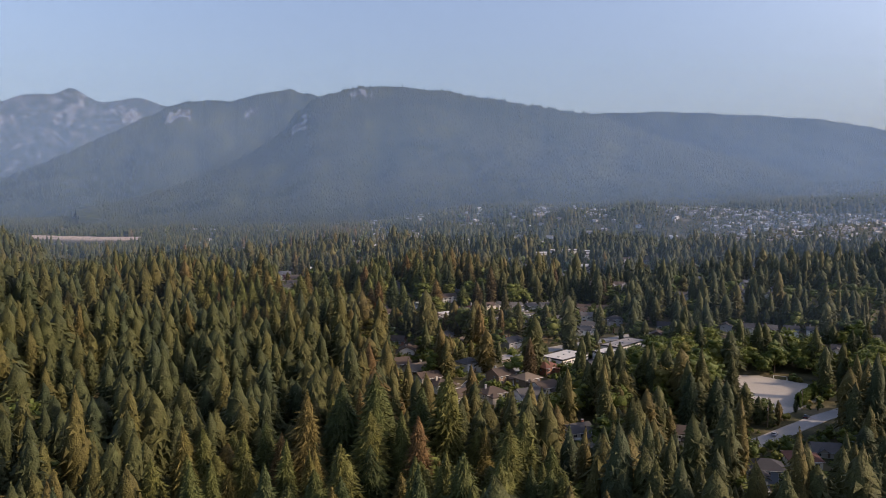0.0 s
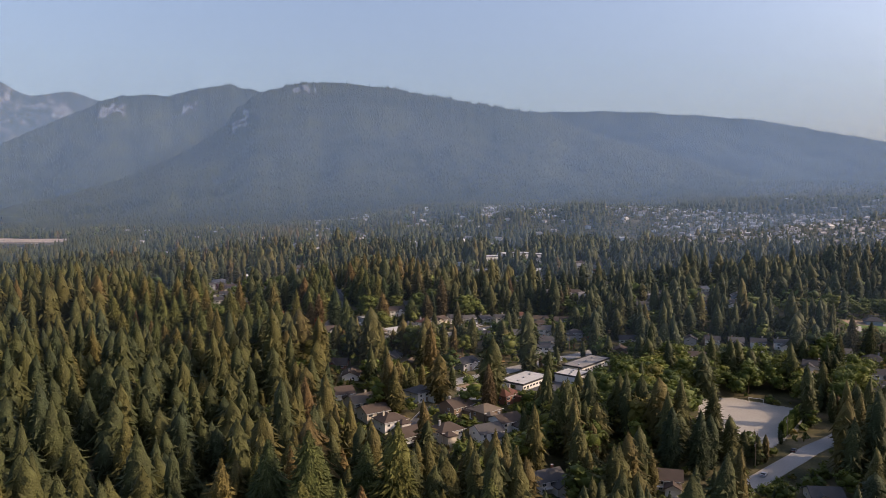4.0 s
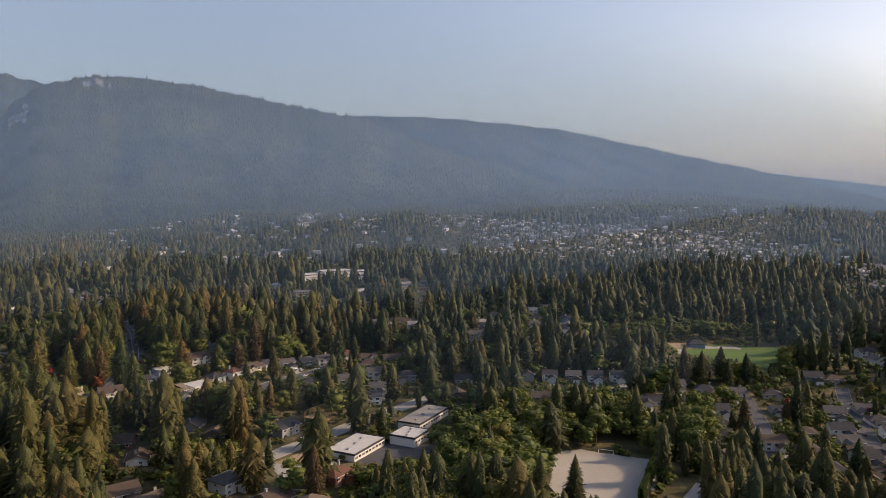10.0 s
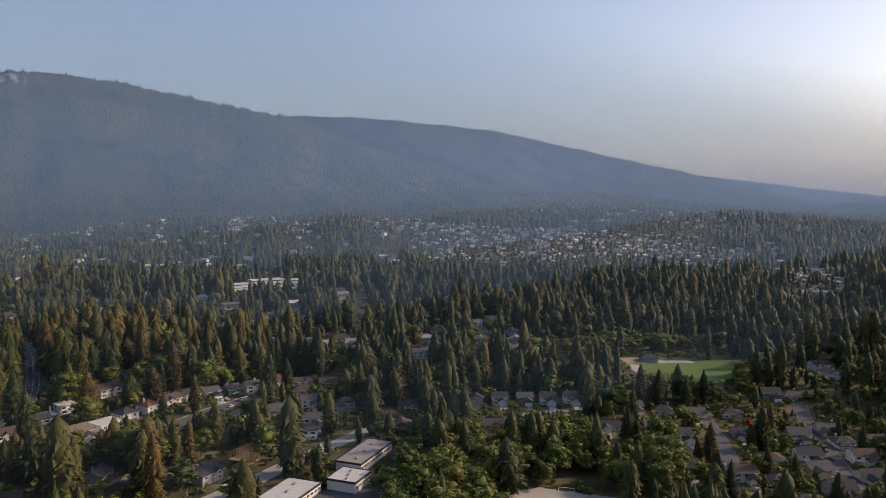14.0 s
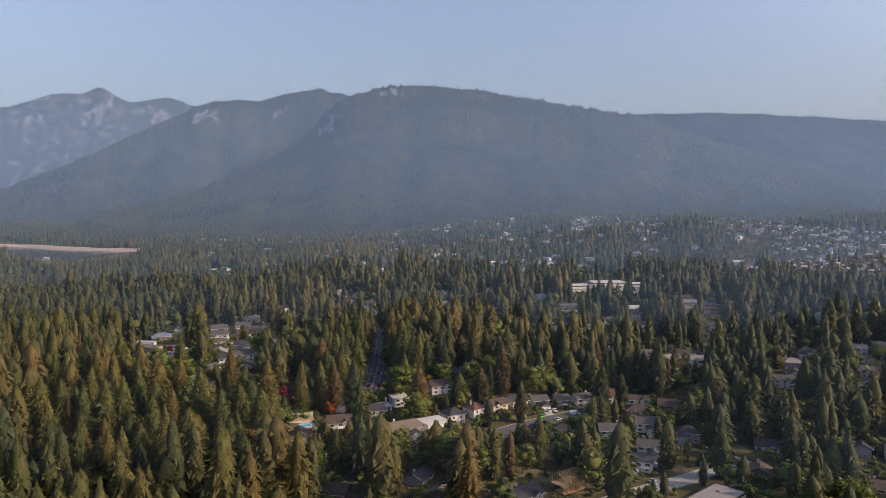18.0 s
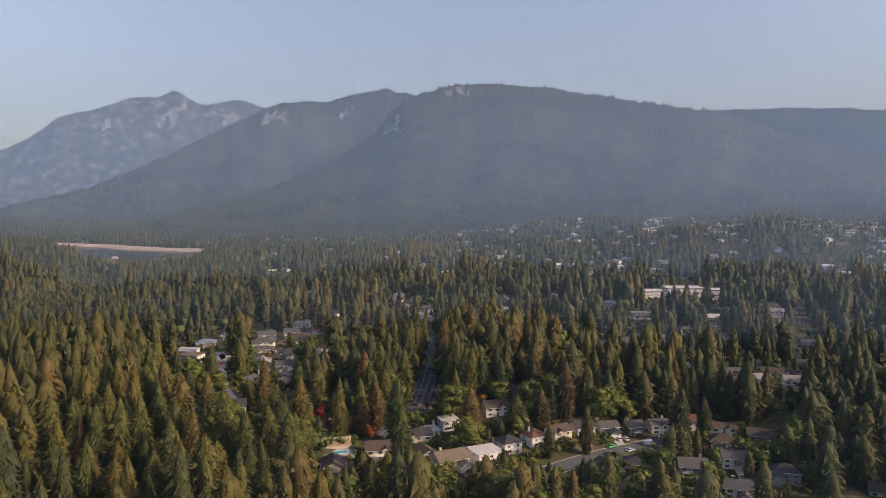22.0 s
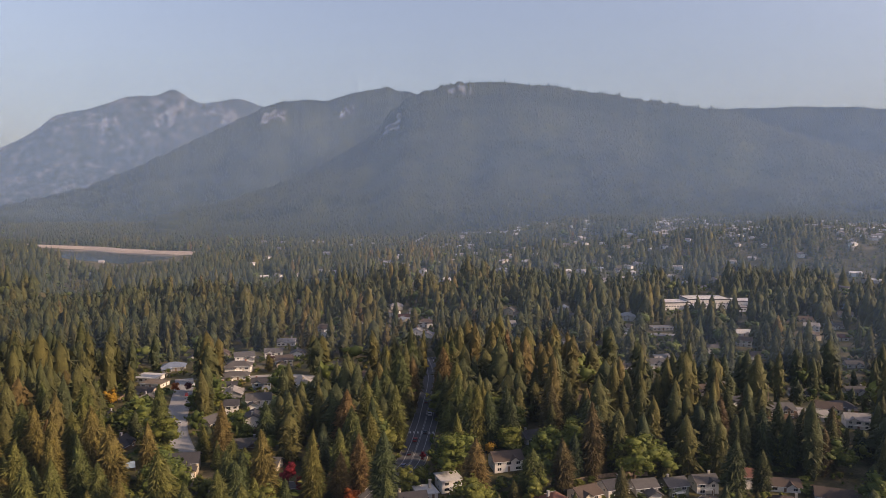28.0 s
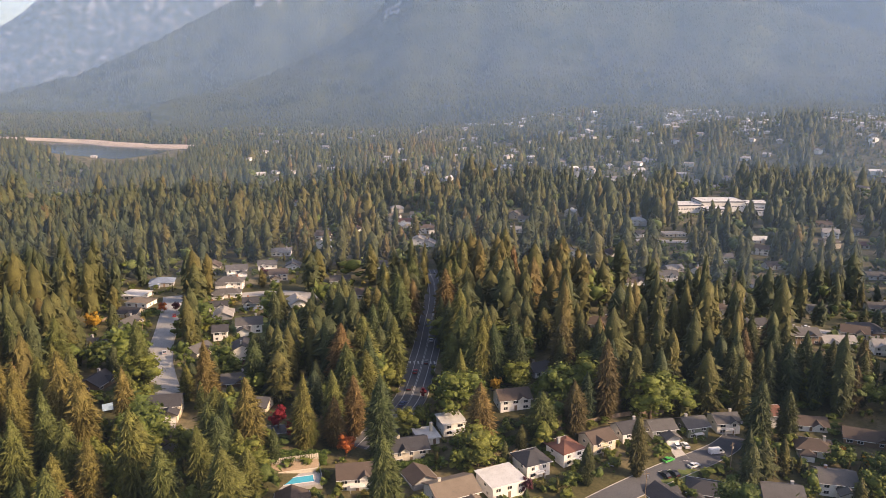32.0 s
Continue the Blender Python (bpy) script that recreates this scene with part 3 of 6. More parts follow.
def stand(name, shapes, places, heights, widths, tints, mat, label, category):
    """Many trees joined into one mesh of kind stuff."""
    rng = np.random.default_rng(len(places))
    pick, turn = rng.integers(0, len(shapes), len(places)), rng.uniform(0, 6.283, len(places))
    lean = rng.normal(0, 0.02, (len(places), 2))
    vs, fs, ts, first = [], [], [], 0
    for k, (v, f) in enumerate(shapes):
        i = np.flatnonzero(pick == k)
        if not len(i):
            continue
        c, s = np.cos(turn[i])[:, None], np.sin(turn[i])[:, None]
        h, w = heights[i][:, None], (heights[i] * widths[i])[:, None]
        z = v[:, 2] * h
        p = np.stack([(v[:, 0] * c - v[:, 1] * s) * w + lean[i, :1] * z, (v[:, 0] * s + v[:, 1] * c) * w + lean[i, 1:] * z, z], -1) + places[i][:, None]
        vs.append(p.reshape(-1, 3))
        fs.append((f[None] + (first + np.arange(len(i)) * len(v))[:, None, None]).reshape(-1, 3))
        ts.append(np.repeat(tints[i], len(v)))
        first += len(i) * len(v)
    return tagged(new(name, mesh_of(name, np.concatenate(vs), np.concatenate(fs), mat, False, np.concatenate(ts))), label, category, kind="stuff")

# ---- roads, lots and fields ----
ROADS, CLEAR, LOTS = [], [], []


def ribbon(name, points, lo, hi, up, mat, cols=5):
    """A strip laid on the ground between two offsets from a line."""
    q, n = along(points)
    o = np.linspace(lo, hi, cols)
    p = q[:, None] + n[:, None] * o[:, None]
    z = ground(p[..., 0], p[..., 1]) + up
    return mesh_of(name, np.concatenate([p, z[..., None]], -1).reshape(-1, 3), sheet(len(q), cols)[:, ::-1], mat, True)


def kerb_mesh(points, at, mat):
    q, n = along(points)
    prof = [(at - 0.09, 0.02), (at - 0.09, 0.26), (at + 0.09, 0.26), (at + 0.09, 0.02)]
    p = np.stack([np.c_[q + n * o, ground(*(q + n * at).T) + z] for o, z in prof], 1)
    return mesh_of("kerb", p.reshape(-1, 3), sheet(len(q), 4)[:, ::-1], mat)


def road(name, points, width, mat, label, kerbs=True, clear=2.5):
    ob = tagged(new(name, ribbon(name, points, -width / 2, width / 2, 0.12, M[mat])), label, "road", kind="structure")
    if kerbs:
        for side in (-1, 1):
            part("kerb", kerb_mesh(points, side * width / 2, M["concrete"]), ob, "pale concrete kerb")
    ROADS.append((along(points)[0], width / 2 + clear))
    return ob


def inside(x, y, poly):
    out = np.zeros(np.shape(x), bool)
    for (x0, y0), (x1, y1) in zip(poly, poly[1:] + poly[:1]):
        out ^= ((y0 > y) != (y1 > y)) & (x < (x1 - x0) * (y - y0) / (y1 - y0 + 1e-9) + x0)
    return out


def lot(name, poly, mat, label, up=0.1, cell=1.0, kind="structure", clear=True, category="ground"):
    """A patch of surface laid on the ground within an outline."""
    xs, ys = [p[0] for p in poly], [p[1] for p in poly]
    gx, gy = np.arange(min(xs) - cell, max(xs) + cell, cell), np.arange(min(ys) - cell, max(ys) + cell, cell)
    x, y = np.meshgrid(gx, gy)
    f = sheet(len(gy), len(gx))
    mx, my = x.ravel()[f].mean(1), y.ravel()[f].mean(1)
    wob = ripples(mx, my, 9.0, 5, 3) * 0.5
    f = f[inside(mx + wob, my + wob, poly)]
    used, f2 = np.unique(f, return_inverse=True)
    v = np.stack([x.ravel(), y.ravel(), ground(x, y).ravel() + up], -1)[used]
    if clear:
        LOTS.append(poly)
    return tagged(new(name, mesh_of(name, v, f2.reshape(-1, 4), M[mat], True)), label, category, kind=kind)


MAIN = [(50, 560), (56, 574), (61, 586), (65, 597), (68, 621), (71, 651), (73, 685), (75, 715), (76, 745), (75, 780), (72, 815)]
main_road = road("road", MAIN, 12.5, "asphalt", "four-lane dark asphalt main road between tall conifers", clear=-0.3)
for _o in (-3.3, 3.3):
    part("lane_line", ribbon("lane_line", MAIN, _o - 0.1, _o + 0.1, 0.17, M["line"], 2), main_road, "faded white lane line")
for _o in (-0.25, 0.25):
    part("centre_line", ribbon("centre_line", MAIN, _o - 0.07, _o + 0.07, 0.17, M["line"], 2), main_road, "painted centre line")
for _k in range(7):
    _q, _n = along(MAIN)
    _i = int(len(_q) * 0.30)
    _c = _q[_i] + _n[_i] * (-5.4 + 1.8 * _k)
    part("crossing_bar", boxes("crossing_bar", M["line"], (-0.35, 0.35, -1.5, 1.5, 0.0, 0.01)), main_road, "white zebra crossing bar",
         pose(_c[0], _c[1], float(ground(*_c)) + 0.18, 0, 0, 4))
road("road", [(-78, 745), (-71, 724), (-65, 700), (-58, 675), (-52, 653), (-44, 628), (-34, 604), (-26, 588)], 10.5, "pale_road", "pale worn residential street with patches of shade")
road("road", [(98, 430), (120, 445), (150, 461), (180, 476), (198, 484), (220, 495), (240, 506)], 9, "pale_road", "pale street beside the flat-roofed school")
road("road", [(112, 522), (131, 536), (145, 546), (156, 554), (168, 562), (180, 571), (188, 580)], 8.5, "asphalt", "grey cul-de-sac street with parked cars")
road("road", [(-24, 562), (-8, 557), (8, 560), (22, 568)], 6, "asphalt", "narrow lane winding between gardens")
road("road", [(236, 702), (259, 688), (277, 682), (296, 677), (330, 668)], 9, "pale_road", "pale residential street on a rise")
road("road", [(60, 345), (72, 365), (84, 385), (100, 392), (116, 385)], 7, "asphalt", "short residential lane among brown roofs")
road("road", [(148, 268), (169, 278), (184, 284), (200, 292), (221, 303), (238, 313), (258, 323), (285, 338)], 8, "pale_road", "pale street beside the gravel field")
road("road", [(285, 478), (300, 470), (318, 478), (345, 468)], 8, "pale_road", "pale parking street before a row of houses")
road("road", [(330, 345), (352, 362), (375, 382), (395, 405), (412, 425)], 8, "asphalt", "suburban street among dense houses")
road("road", [(380, 315), (405, 338), (430, 360), (455, 385), (480, 405)], 8, "asphalt", "suburban street among dense houses")
road("road", [(-40, 745), (-20, 752), (-4, 748), (8, 738)], 10, "pale_road", "pale cul-de-sac circle")
road("road", [(226, 935), (255, 930), (290, 925)], 8, "pale_road", "pale street in the trees")

FIELD = [(195, 345), (217, 366), (231, 388), (243, 396), (256, 395), (281, 367), (252, 338), (222, 318)]
lot("ground", FIELD, "gravel", "pale gravel sports field edged by trees", up=0.15)
lot("ground", [(104, 400), (128, 398), (136, 420), (122, 437), (108, 428)], "pale_road", "bare gravel yard beside the school")
lot("ground", [(108, 428), (126, 440), (134, 433), (120, 421)], "earth", "strip of dry brown earth", up=0.22)
GREEN = [(436, 505), (450, 532), (492, 520), (534, 490), (508, 458), (468, 452)]
lot("ground", [(140, 420), (156, 428), (172, 436), (190, 420), (176, 402), (160, 400)], "asphalt", "grey asphalt school yard", up=0.2)
lot("ground", GREEN, "turf", "bright green mown ball field", up=0.15)
lot("ground", [(447, 519), (451, 533), (472, 528), (466, 514)], "earth", "reddish bare earth at the field's corner", up=0.25)
lot("ground", [(466, 514), (470, 521), (500, 511), (502, 503), (496, 501), (492, 506), (472, 512)], "gravel", "pale infield sand of the ball diamond", up=0.25)
lot("ground", [(436, 500), (441, 512), (448, 518), (452, 514), (444, 503)], "gravel", "pale sand path beside the turf", up=0.25)
lot("ground", [(292, 462), (318, 462), (322, 474), (296, 478)], "earth", "dry brown lawn and forecourt", up=0.2)
for _p in ([(146, 540), (160, 546), (166, 556), (152, 552)], [(205, 578), (226, 570), (222, 560), (200, 566)], [(92, 590), (112, 596), (118, 606), (96, 604)],
           [(-40, 580), (-30, 596), (-42, 606), (-52, 590)], [(56, 545), (70, 549), (66, 540), (54, 537)], [(-80, 700), (-72, 715), (-84, 722), (-94, 706)],
           [(175, 505), (195, 525), (186, 530), (168, 512)], [(60, 520), (96, 526), (100, 536), (66, 530)], [(20, 640), (0, 690), (-30, 700), (-25, 650)]):
    lot("ground", _p, "lawn", "dry patchy garden lawn", up=0.14, clear=False)

# ---- houses ----
WIN = {}


def window(parent, w, h, m):
    """A window: a white frame with a dark pane in it."""
    if (w, h) not in WIN:
        b = 0.12
        WIN[w, h] = (boxes("window_frame", M["trim"], (-w / 2, w / 2, -0.05, 0.05, -h / 2, -h / 2 + b), (-w / 2, w / 2, -0.05, 0.05, h / 2 - b, h / 2),
                           (-w / 2, -w / 2 + b, -0.05, 0.05, -h / 2 + b, h / 2 - b), (w / 2 - b, w / 2, -0.05, 0.05, -h / 2 + b, h / 2 - b), (-0.04, 0.04, -0.04, 0.04, -h / 2 + b, h / 2 - b)),
                     boxes("pane", M["glass"], (-w / 2 + b, w / 2 - b, -0.015, 0.015, -h / 2 + b, h / 2 - b)))
    fr = part("window", WIN[w, h][0], parent, "white-framed window", m)
    part("pane", WIN[w, h][1], fr, "dark glass pane")


def gable_roof(w, d, z, rise, over, thick=0.28):
    """Two pitched slabs with a ridge along x, with overhanging eaves."""
    k = rise / (d / 2)
    x, y, zl = w / 2 + over, d / 2 + over, z - over * k
    v = [(-x, -y, zl), (x, -y, zl), (x, 0, z + rise), (-x, 0, z + rise), (-x, y, zl), (x, y, zl)]
    v += [(a, b, c + thick) for a, b, c in v]
    f = [(0, 3, 2, 1), (3, 4, 5, 2), (6, 7, 8, 9), (9, 8, 11, 10), (0, 1, 7, 6), (4, 10, 11, 5), (0, 6, 9, 3), (3, 9, 10, 4), (1, 2, 8, 7), (2, 5, 11, 8)]
    return v, f


def hip_roof(w, d, z, rise, over, thick=0.25):
    x, y, r = w / 2 + over, d / 2 + over, max(0.4, (w - d) / 2 + 0.4)
    v = [(-x, -y, z), (x, -y, z), (x, y, z), (-x, y, z), (-x, -y, z + thick), (x, -y, z + thick), (x, y, z + thick), (-x, y, z + thick), (-r, 0, z + rise), (r, 0, z + rise)]
    f = [(0, 3, 2, 1), (0, 1, 5, 4), (1, 2, 6, 5), (2, 3, 7, 6), (3, 0, 4, 7), (4, 5, 9, 8), (5, 6, 9), (6, 7, 8, 9), (7, 4, 8)]
    return v, f


def house(x, y, turn=0, w=13.5, d=9.0, floors=2, style="gable", roof="grey", wall="white", wing=0, camera_spot=0, extra=""):
    """A detached house; its front looks to -y before it is turned. wing: a lower cross gable or garage at the front (1 right, -1 left)."""
    rng = random.Random(int(x * 31 + y * 17))
    d, h = d + 1.2, 2.2 * floors + 0.5
    w, d = w * 0.92, d * 0.92
    if style == "gable" and not wing and rng.random() < 0.45 and not (100 < x < 190 and 550 < y < 592) and not (x > 230 and y > 640):
        turn, w, d = turn + 90, w * 0.9, d * 0.95
    rise = d / 2 * rng.uniform(0.42, 0.55)
    z = float(min(ground(x + a * 5, y + b * 5) for a in (-1, 0, 1) for b in (-1, 0, 1)))
    style_words = {"gable": "pitched", "hip": "hipped", "flat": "flat"}[style]
    ob = thing("house", pose(x, y, z, 0, 0, turn), f"{'two' if floors == 2 else 'one'}-storey {wall} house with {style_words} {roof} roof{extra}", "house", "houses of the suburb")
    deep = -2.5
    if style == "gable":
        g = d / 2 - 0.25
        v = [(-w / 2, -d / 2, deep), (w / 2, -d / 2, deep), (w / 2, d / 2, deep), (-w / 2, d / 2, deep), (-w / 2, -d / 2, h), (w / 2, -d / 2, h), (w / 2, d / 2, h), (-w / 2, d / 2, h),
             (-w / 2, 0, h + rise), (w / 2, 0, h + rise)]
        f = [(0, 3, 2, 1), (0, 1, 5, 4), (2, 3, 7, 6), (1, 2, 6, 9, 5), (3, 0, 4, 8, 7), (4, 5, 9, 8), (6, 7, 8, 9)]
        part("wall", mesh_from("wall", v, f, WALL[wall]), ob)
        part("roof", mesh_from("roof", *gable_roof(w, d, h + 0.02, rise, 0.7), ROOF[roof]), ob)
    else:
        part("wall", boxes("wall", WALL[wall], (-w / 2, w / 2, -d / 2, d / 2, deep, h)), ob)
        if style == "hip":
            part("roof", mesh_from("roof", *hip_roof(w, d, h + 0.01, rise + 0.3, 0.7), ROOF[roof]), ob)
        else:
            part("roof", boxes("roof", ROOF[roof], (-w / 2 - 0.5, w / 2 + 0.5, -d / 2 - 0.5, d / 2 + 0.5, h + 0.01, h + 0.3)), ob)
            part("fascia", boxes("fascia", M["trim"], (-w / 2 - 0.53, w / 2 + 0.53, -d / 2 - 0.53, -d / 2 - 0.5, h - 0.05, h + 0.34)), ob, "white fascia board")
    if style != "flat":
        gut = boxes("gutter", M["trim"], (-w / 2 - 0.7, w / 2 + 0.7, -0.07, 0.07, -0.07, 0.07))
        drop = (0.7 * rise / (d / 2)) if style == "gable" else -0.12
        for sy in (-1, 1):
            part("gutter", gut, ob, "white eaves gutter", pose(0, sy * (d / 2 + 0.78), h - drop + 0.1))
    if wing:
        ww, dd = 5.6, 4.2
        wx, wy = wing * (w / 2 - ww / 2 - 0.4), -d / 2 - dd / 2 + 0.3
        hh = h - (1.6 if floors == 2 else 0.2)
        v = [(-ww / 2, -dd / 2, deep), (ww / 2, -dd / 2, deep), (ww / 2, dd / 2, deep), (-ww / 2, dd / 2, deep), (-ww / 2, -dd / 2, hh), (ww / 2, -dd / 2, hh), (ww / 2, dd / 2, hh), (-ww / 2, dd / 2, hh),
             (0, -dd / 2, hh + 1.5), (0, dd / 2, hh + 1.5)]
        f = [(0, 3, 2, 1), (0, 1, 5, 8, 4), (2, 3, 7, 9, 6), (1, 2, 6, 5), (3, 0, 4, 7), (4, 8, 9, 7), (5, 6, 9, 8)]
        wg = part("wing", mesh_from("wing", v, f, WALL[wall]), ob, "projecting front gable", pose(wx, wy, 0))
        part("wing_roof", mesh_from("wing_roof", [(b, a, c) for a, b, c in gable_roof(dd + 1.5, ww, hh + 0.02, 1.5, 0.5)[0]], gable_roof(dd + 1.5, ww, hh, 1.5, 0.5)[1], ROOF[roof]), wg)
        part("garage_door", boxes("garage_door", M["trim"], (-2.3, 2.3, -0.05, 0.05, 0, 2.3)), wg, "white panelled garage door", pose(0, -dd / 2 - 0.03, 0.05))
    if style == "gable" and not wing and w > 9:
        gx = rng.choice((-1, 1)) * w * 0.2
        v, f = gable_roof(d / 2 + 1.6, 3.6, h + 0.05, 1.3, 0.35, 0.2)
        dm = part("dormer", mesh_from("dormer", [(-1.7, -d / 2 - 0.8, h - 0.3), (1.7, -d / 2 - 0.8, h - 0.3), (1.7, 0, h - 0.3), (-1.7, 0, h - 0.3), (-1.7, -d / 2 - 0.8, h), (1.7, -d / 2 - 0.8, h), (1.7, 0, h),
                                              (-1.7, 0, h), (0, -d / 2 - 0.8, h + 1.25), (0, 0, h + 1.25)], [(0, 3, 2, 1), (0, 1, 5, 8, 4), (1, 2, 6, 5), (3, 0, 4, 7), (2, 3, 7, 9, 6), (4, 8, 9, 7), (5, 6, 9, 8)], WALL[wall]), ob, "small front gable", pose(gx, 0, 0))
        part("dormer_roof", mesh_from("dormer_roof", [(b, a - d / 4 - 0.2, c) for a, b, c in v], f, ROOF[roof]), dm)
    if style == "hip" and w > 11:
        v, f = hip_roof(w * 0.4, d * 0.5, h - 0.6, 1.5, 0.5)
        ext = part("extension", boxes("extension", WALL[wall], (-w * 0.2, w * 0.2, -d * 0.25, d * 0.25, deep, h - 0.61)), ob, "lower hipped extension", pose(rng.choice((-1, 1)) * w * 0.26, -d * 0.62, 0))
        part("extension_roof", mesh_from("extension_roof", v, f, ROOF[roof]), ext)
    n = max(2, int(w / 3.4))
    for lev in range(floors):
        for k in range(n):
            wx = -w / 2 + w * (k + 0.5) / n
            if wing and lev == 0 and wing * wx > w / 2 - 6.4:
                continue
            if lev == 0 and k == n // 2:
                part("door", boxes("door", WALL["brown"], (-0.5, 0.5, -0.05, 0.05, 0, 2.1)), ob, "dark entrance door", pose(wx, -d / 2 - 0.03, 0.3))
                continue
            window(ob, rng.choice((1.4, 1.8, 2.2)), 1.3, pose(wx, -d / 2 - 0.03, 1.5 + 2.2 * lev))
        for sx in (-1, 1):
            window(ob, 1.4, 1.1, pose(sx * (w / 2 + 0.03), rng.uniform(-d / 5, d / 5), 1.5 + 2.2 * lev, 0, 0, 90))
    if rng.random() < 0.55:
        cx = rng.choice((-1, 1)) * w * 0.28
        ch = part("chimney", boxes("chimney", WALL[rng.choice(("brick", "grey", "cream"))], (-0.45, 0.45, -0.4, 0.4, h - 0.5, h + rise + 1.2)), ob, "short brick chimney", pose(cx, 0.6, 0))
        part("chimney_cap", boxes("chimney_cap", M["concrete"], (-0.55, 0.55, -0.5, 0.5, h + rise + 1.2, h + rise + 1.32)), ch)
    if floors == 2 and rng.random() < 0.5:
        bw = w * 0.4
        bx = -wing * w * 0.2
        part("balcony", boxes("balcony", M["trim"], (-bw / 2, bw / 2, -1.6, 0, 2.35, 2.5)), ob, "white balcony deck", pose(bx, -d / 2 - 0.01, 0))
        rail = [(-bw / 2, bw / 2, -1.6, -1.54, 3.4, 3.47)] + [(-bw / 2 + bw * k / 8 - 0.03, -bw / 2 + bw * k / 8 + 0.03, -1.6, -1.54, 2.5, 3.4) for k in range(9)]
        part("railing", boxes("railing", M["trim"], *rail), ob, "white balcony railing", pose(bx, -d / 2 - 0.01, 0))
        for sx in (-1, 1):
            part("post", boxes("post", M["trim"], (-0.08, 0.08, -0.08, 0.08, -2.5, 2.35)), ob, "", pose(bx + sx * (bw / 2 - 0.2), -d / 2 - 1.45, 0))
    if wing and x < 420:
        c, s = math.cos(radians(turn)), math.sin(radians(turn))
        gx, g0, g1 = wing * (w / 2 - 3.2), -d / 2 - 3.9, -d / 2 - 13
        road("driveway", [(x + gx * c - g * s, y + gx * s + g * c) for g in (g0, (g0 + g1) / 2, g1)], 4.8, "concrete", "pale concrete driveway before a garage", kerbs=False, clear=0.6)
    CLEAR.append((x, y, 0.55 * max(w, d) + 1.5 + (1.5 if wing else 0), z, h, w, camera_spot))
    return ob


# row above the cul-de-sac
house(131, 563, 26, 10.5, 8, 2, "gable", "brown", "cream")
house(144, 571, 18, 10, 8, 2, "gable", "dark", "white", camera_spot=0)
house(157, 576, 10, 10, 8, 2, "gable", "grey", "grey", 1)
house(171, 581, 14, 9.5, 8, 2, "gable", "grey", "green")
house(185, 586, 6, 10, 8, 2, "gable", "grey", "white")
house(205, 592, -4, 11, 9, 2, "hip", "red", "white")
house(219, 588, -12, 13, 8, 1, "gable", "brown", "white")
house(236, 576, -22, 19, 9, 1, "gable", "brown", "brown")
house(118.5, 556, 30, 9.5, 9, 2, "hip", "red", "white")
house(106, 549, 24, 9.5, 9, 2, "hip", "dark", "white")
house(95, 539, 24, 13, 11, 2, "flat", "white", "white")
house(79, 533, 24, 15, 11, 2, "gable", "tan", "white", 1)
house(69, 543, 26, 10, 8, 1, "gable", "brown", "grey")
house(49, 541, 8, 13, 9, 2, "gable", "brown", "white")
house(65, 558, 14, 13, 9, 2, "gable", "dark", "cream")
house(80, 574, 18, 9, 8, 2, "flat", "white", "white", extra=" stepped beside the main road")
house(71, 568, 18, 8, 8, 1, "flat", "white", "white", extra=" stepped beside the main road")
house(104, 590, 12, 13, 9, 2, "gable", "brown", "white", camera_spot=0)
house(119, 618, 24, 12, 9, 1, "gable", "grey", "white", 1, camera_spot=0, extra=" among dark conifers")
house(148, 536, 24, 14, 9, 1, "gable", "dark", "grey", camera_spot=-1)
house(163, 543, -20, 13, 9, 1, "hip", "dark", "brown")
house(186, 540, -10, 13, 10, 2, "gable", "grey", "blue", 1)
house(208, 548, -14, 12, 10, 2, "gable", "grey", "white", 1)
house(212, 570, -18, 13, 9, 1, "hip", "brown", "white")
# west street
house(-22, 573, 10, 12, 9, 2, "gable", "dark", "cream", 1)
house(-57, 597, -10, 13, 9, 1, "gable", "dark", "brown")
house(-5, 604, 12, 11, 8, 1, "gable", "grey", "brown")
house(8, 582, -8, 11, 8, 1, "gable", "grey", "cream")
house(-13, 550, 30, 11, 8, 1, "gable", "brown", "grey")
house(31, 525, 8, 13, 9, 1, "gable", "brown", "cream")
house(-16, 673, 14, 13, 9, 2, "gable", "grey", "white", -1)
house(-27, 662, 14, 7, 7, 2, "gable", "dark", "white")
house(-10, 637, 10, 13, 10, 2, "gable", "dark", "white")
house(-31, 640, 62, 11, 8, 1, "gable", "grey", "cream")
house(-99, 744, -12, 15, 12, 1, "flat", "white", "white")
house(-90, 729, -12, 14, 10, 1, "flat", "tan", "white")
house(-89, 711, -14, 13, 9, 1, "gable", "dark", "cream")
house(-83, 692, -18, 13, 9, 1, "gable", "grey", "cream")
house(-83, 657, -20, 14, 9, 1, "gable", "dark", "green")
house(-49, 763, 4, 17, 9, 2, "hip", "grey", "white")
house(-46, 744, 4, 17, 8, 1, "hip", "grey", "white")
house(-89, 805, 8, 13, 9, 1, "gable", "grey", "white")
house(-76, 822, 10, 13, 9, 1, "gable", "brown", "cream")
house(-93, 771, 12, 15, 10, 1, "hip", "blue", "grey")
house(-38, 818, 8, 13, 9, 2, "gable", "grey", "white")
house(-38, 866, 4, 15, 9, 1, "gable", "pale", "white")
house(-22, 824, 4, 12, 9, 1, "gable", "grey", "white")
house(-55, 802, 16, 14, 9, 2, "gable", "grey", "white", 1)
house(-25, 789, 14, 12, 9, 2, "gable", "brown", "cream", -1)
house(-1, 722, 20, 15, 9, 1, "gable", "pale", "white")
house(-24, 716, 10, 11, 8, 2, "gable", "dark", "blue")
house(-36, 700, 12, 14, 9, 1, "gable", "pale", "grey")
house(-44, 718, 10, 11, 8, 1, "gable", "dark", "white")
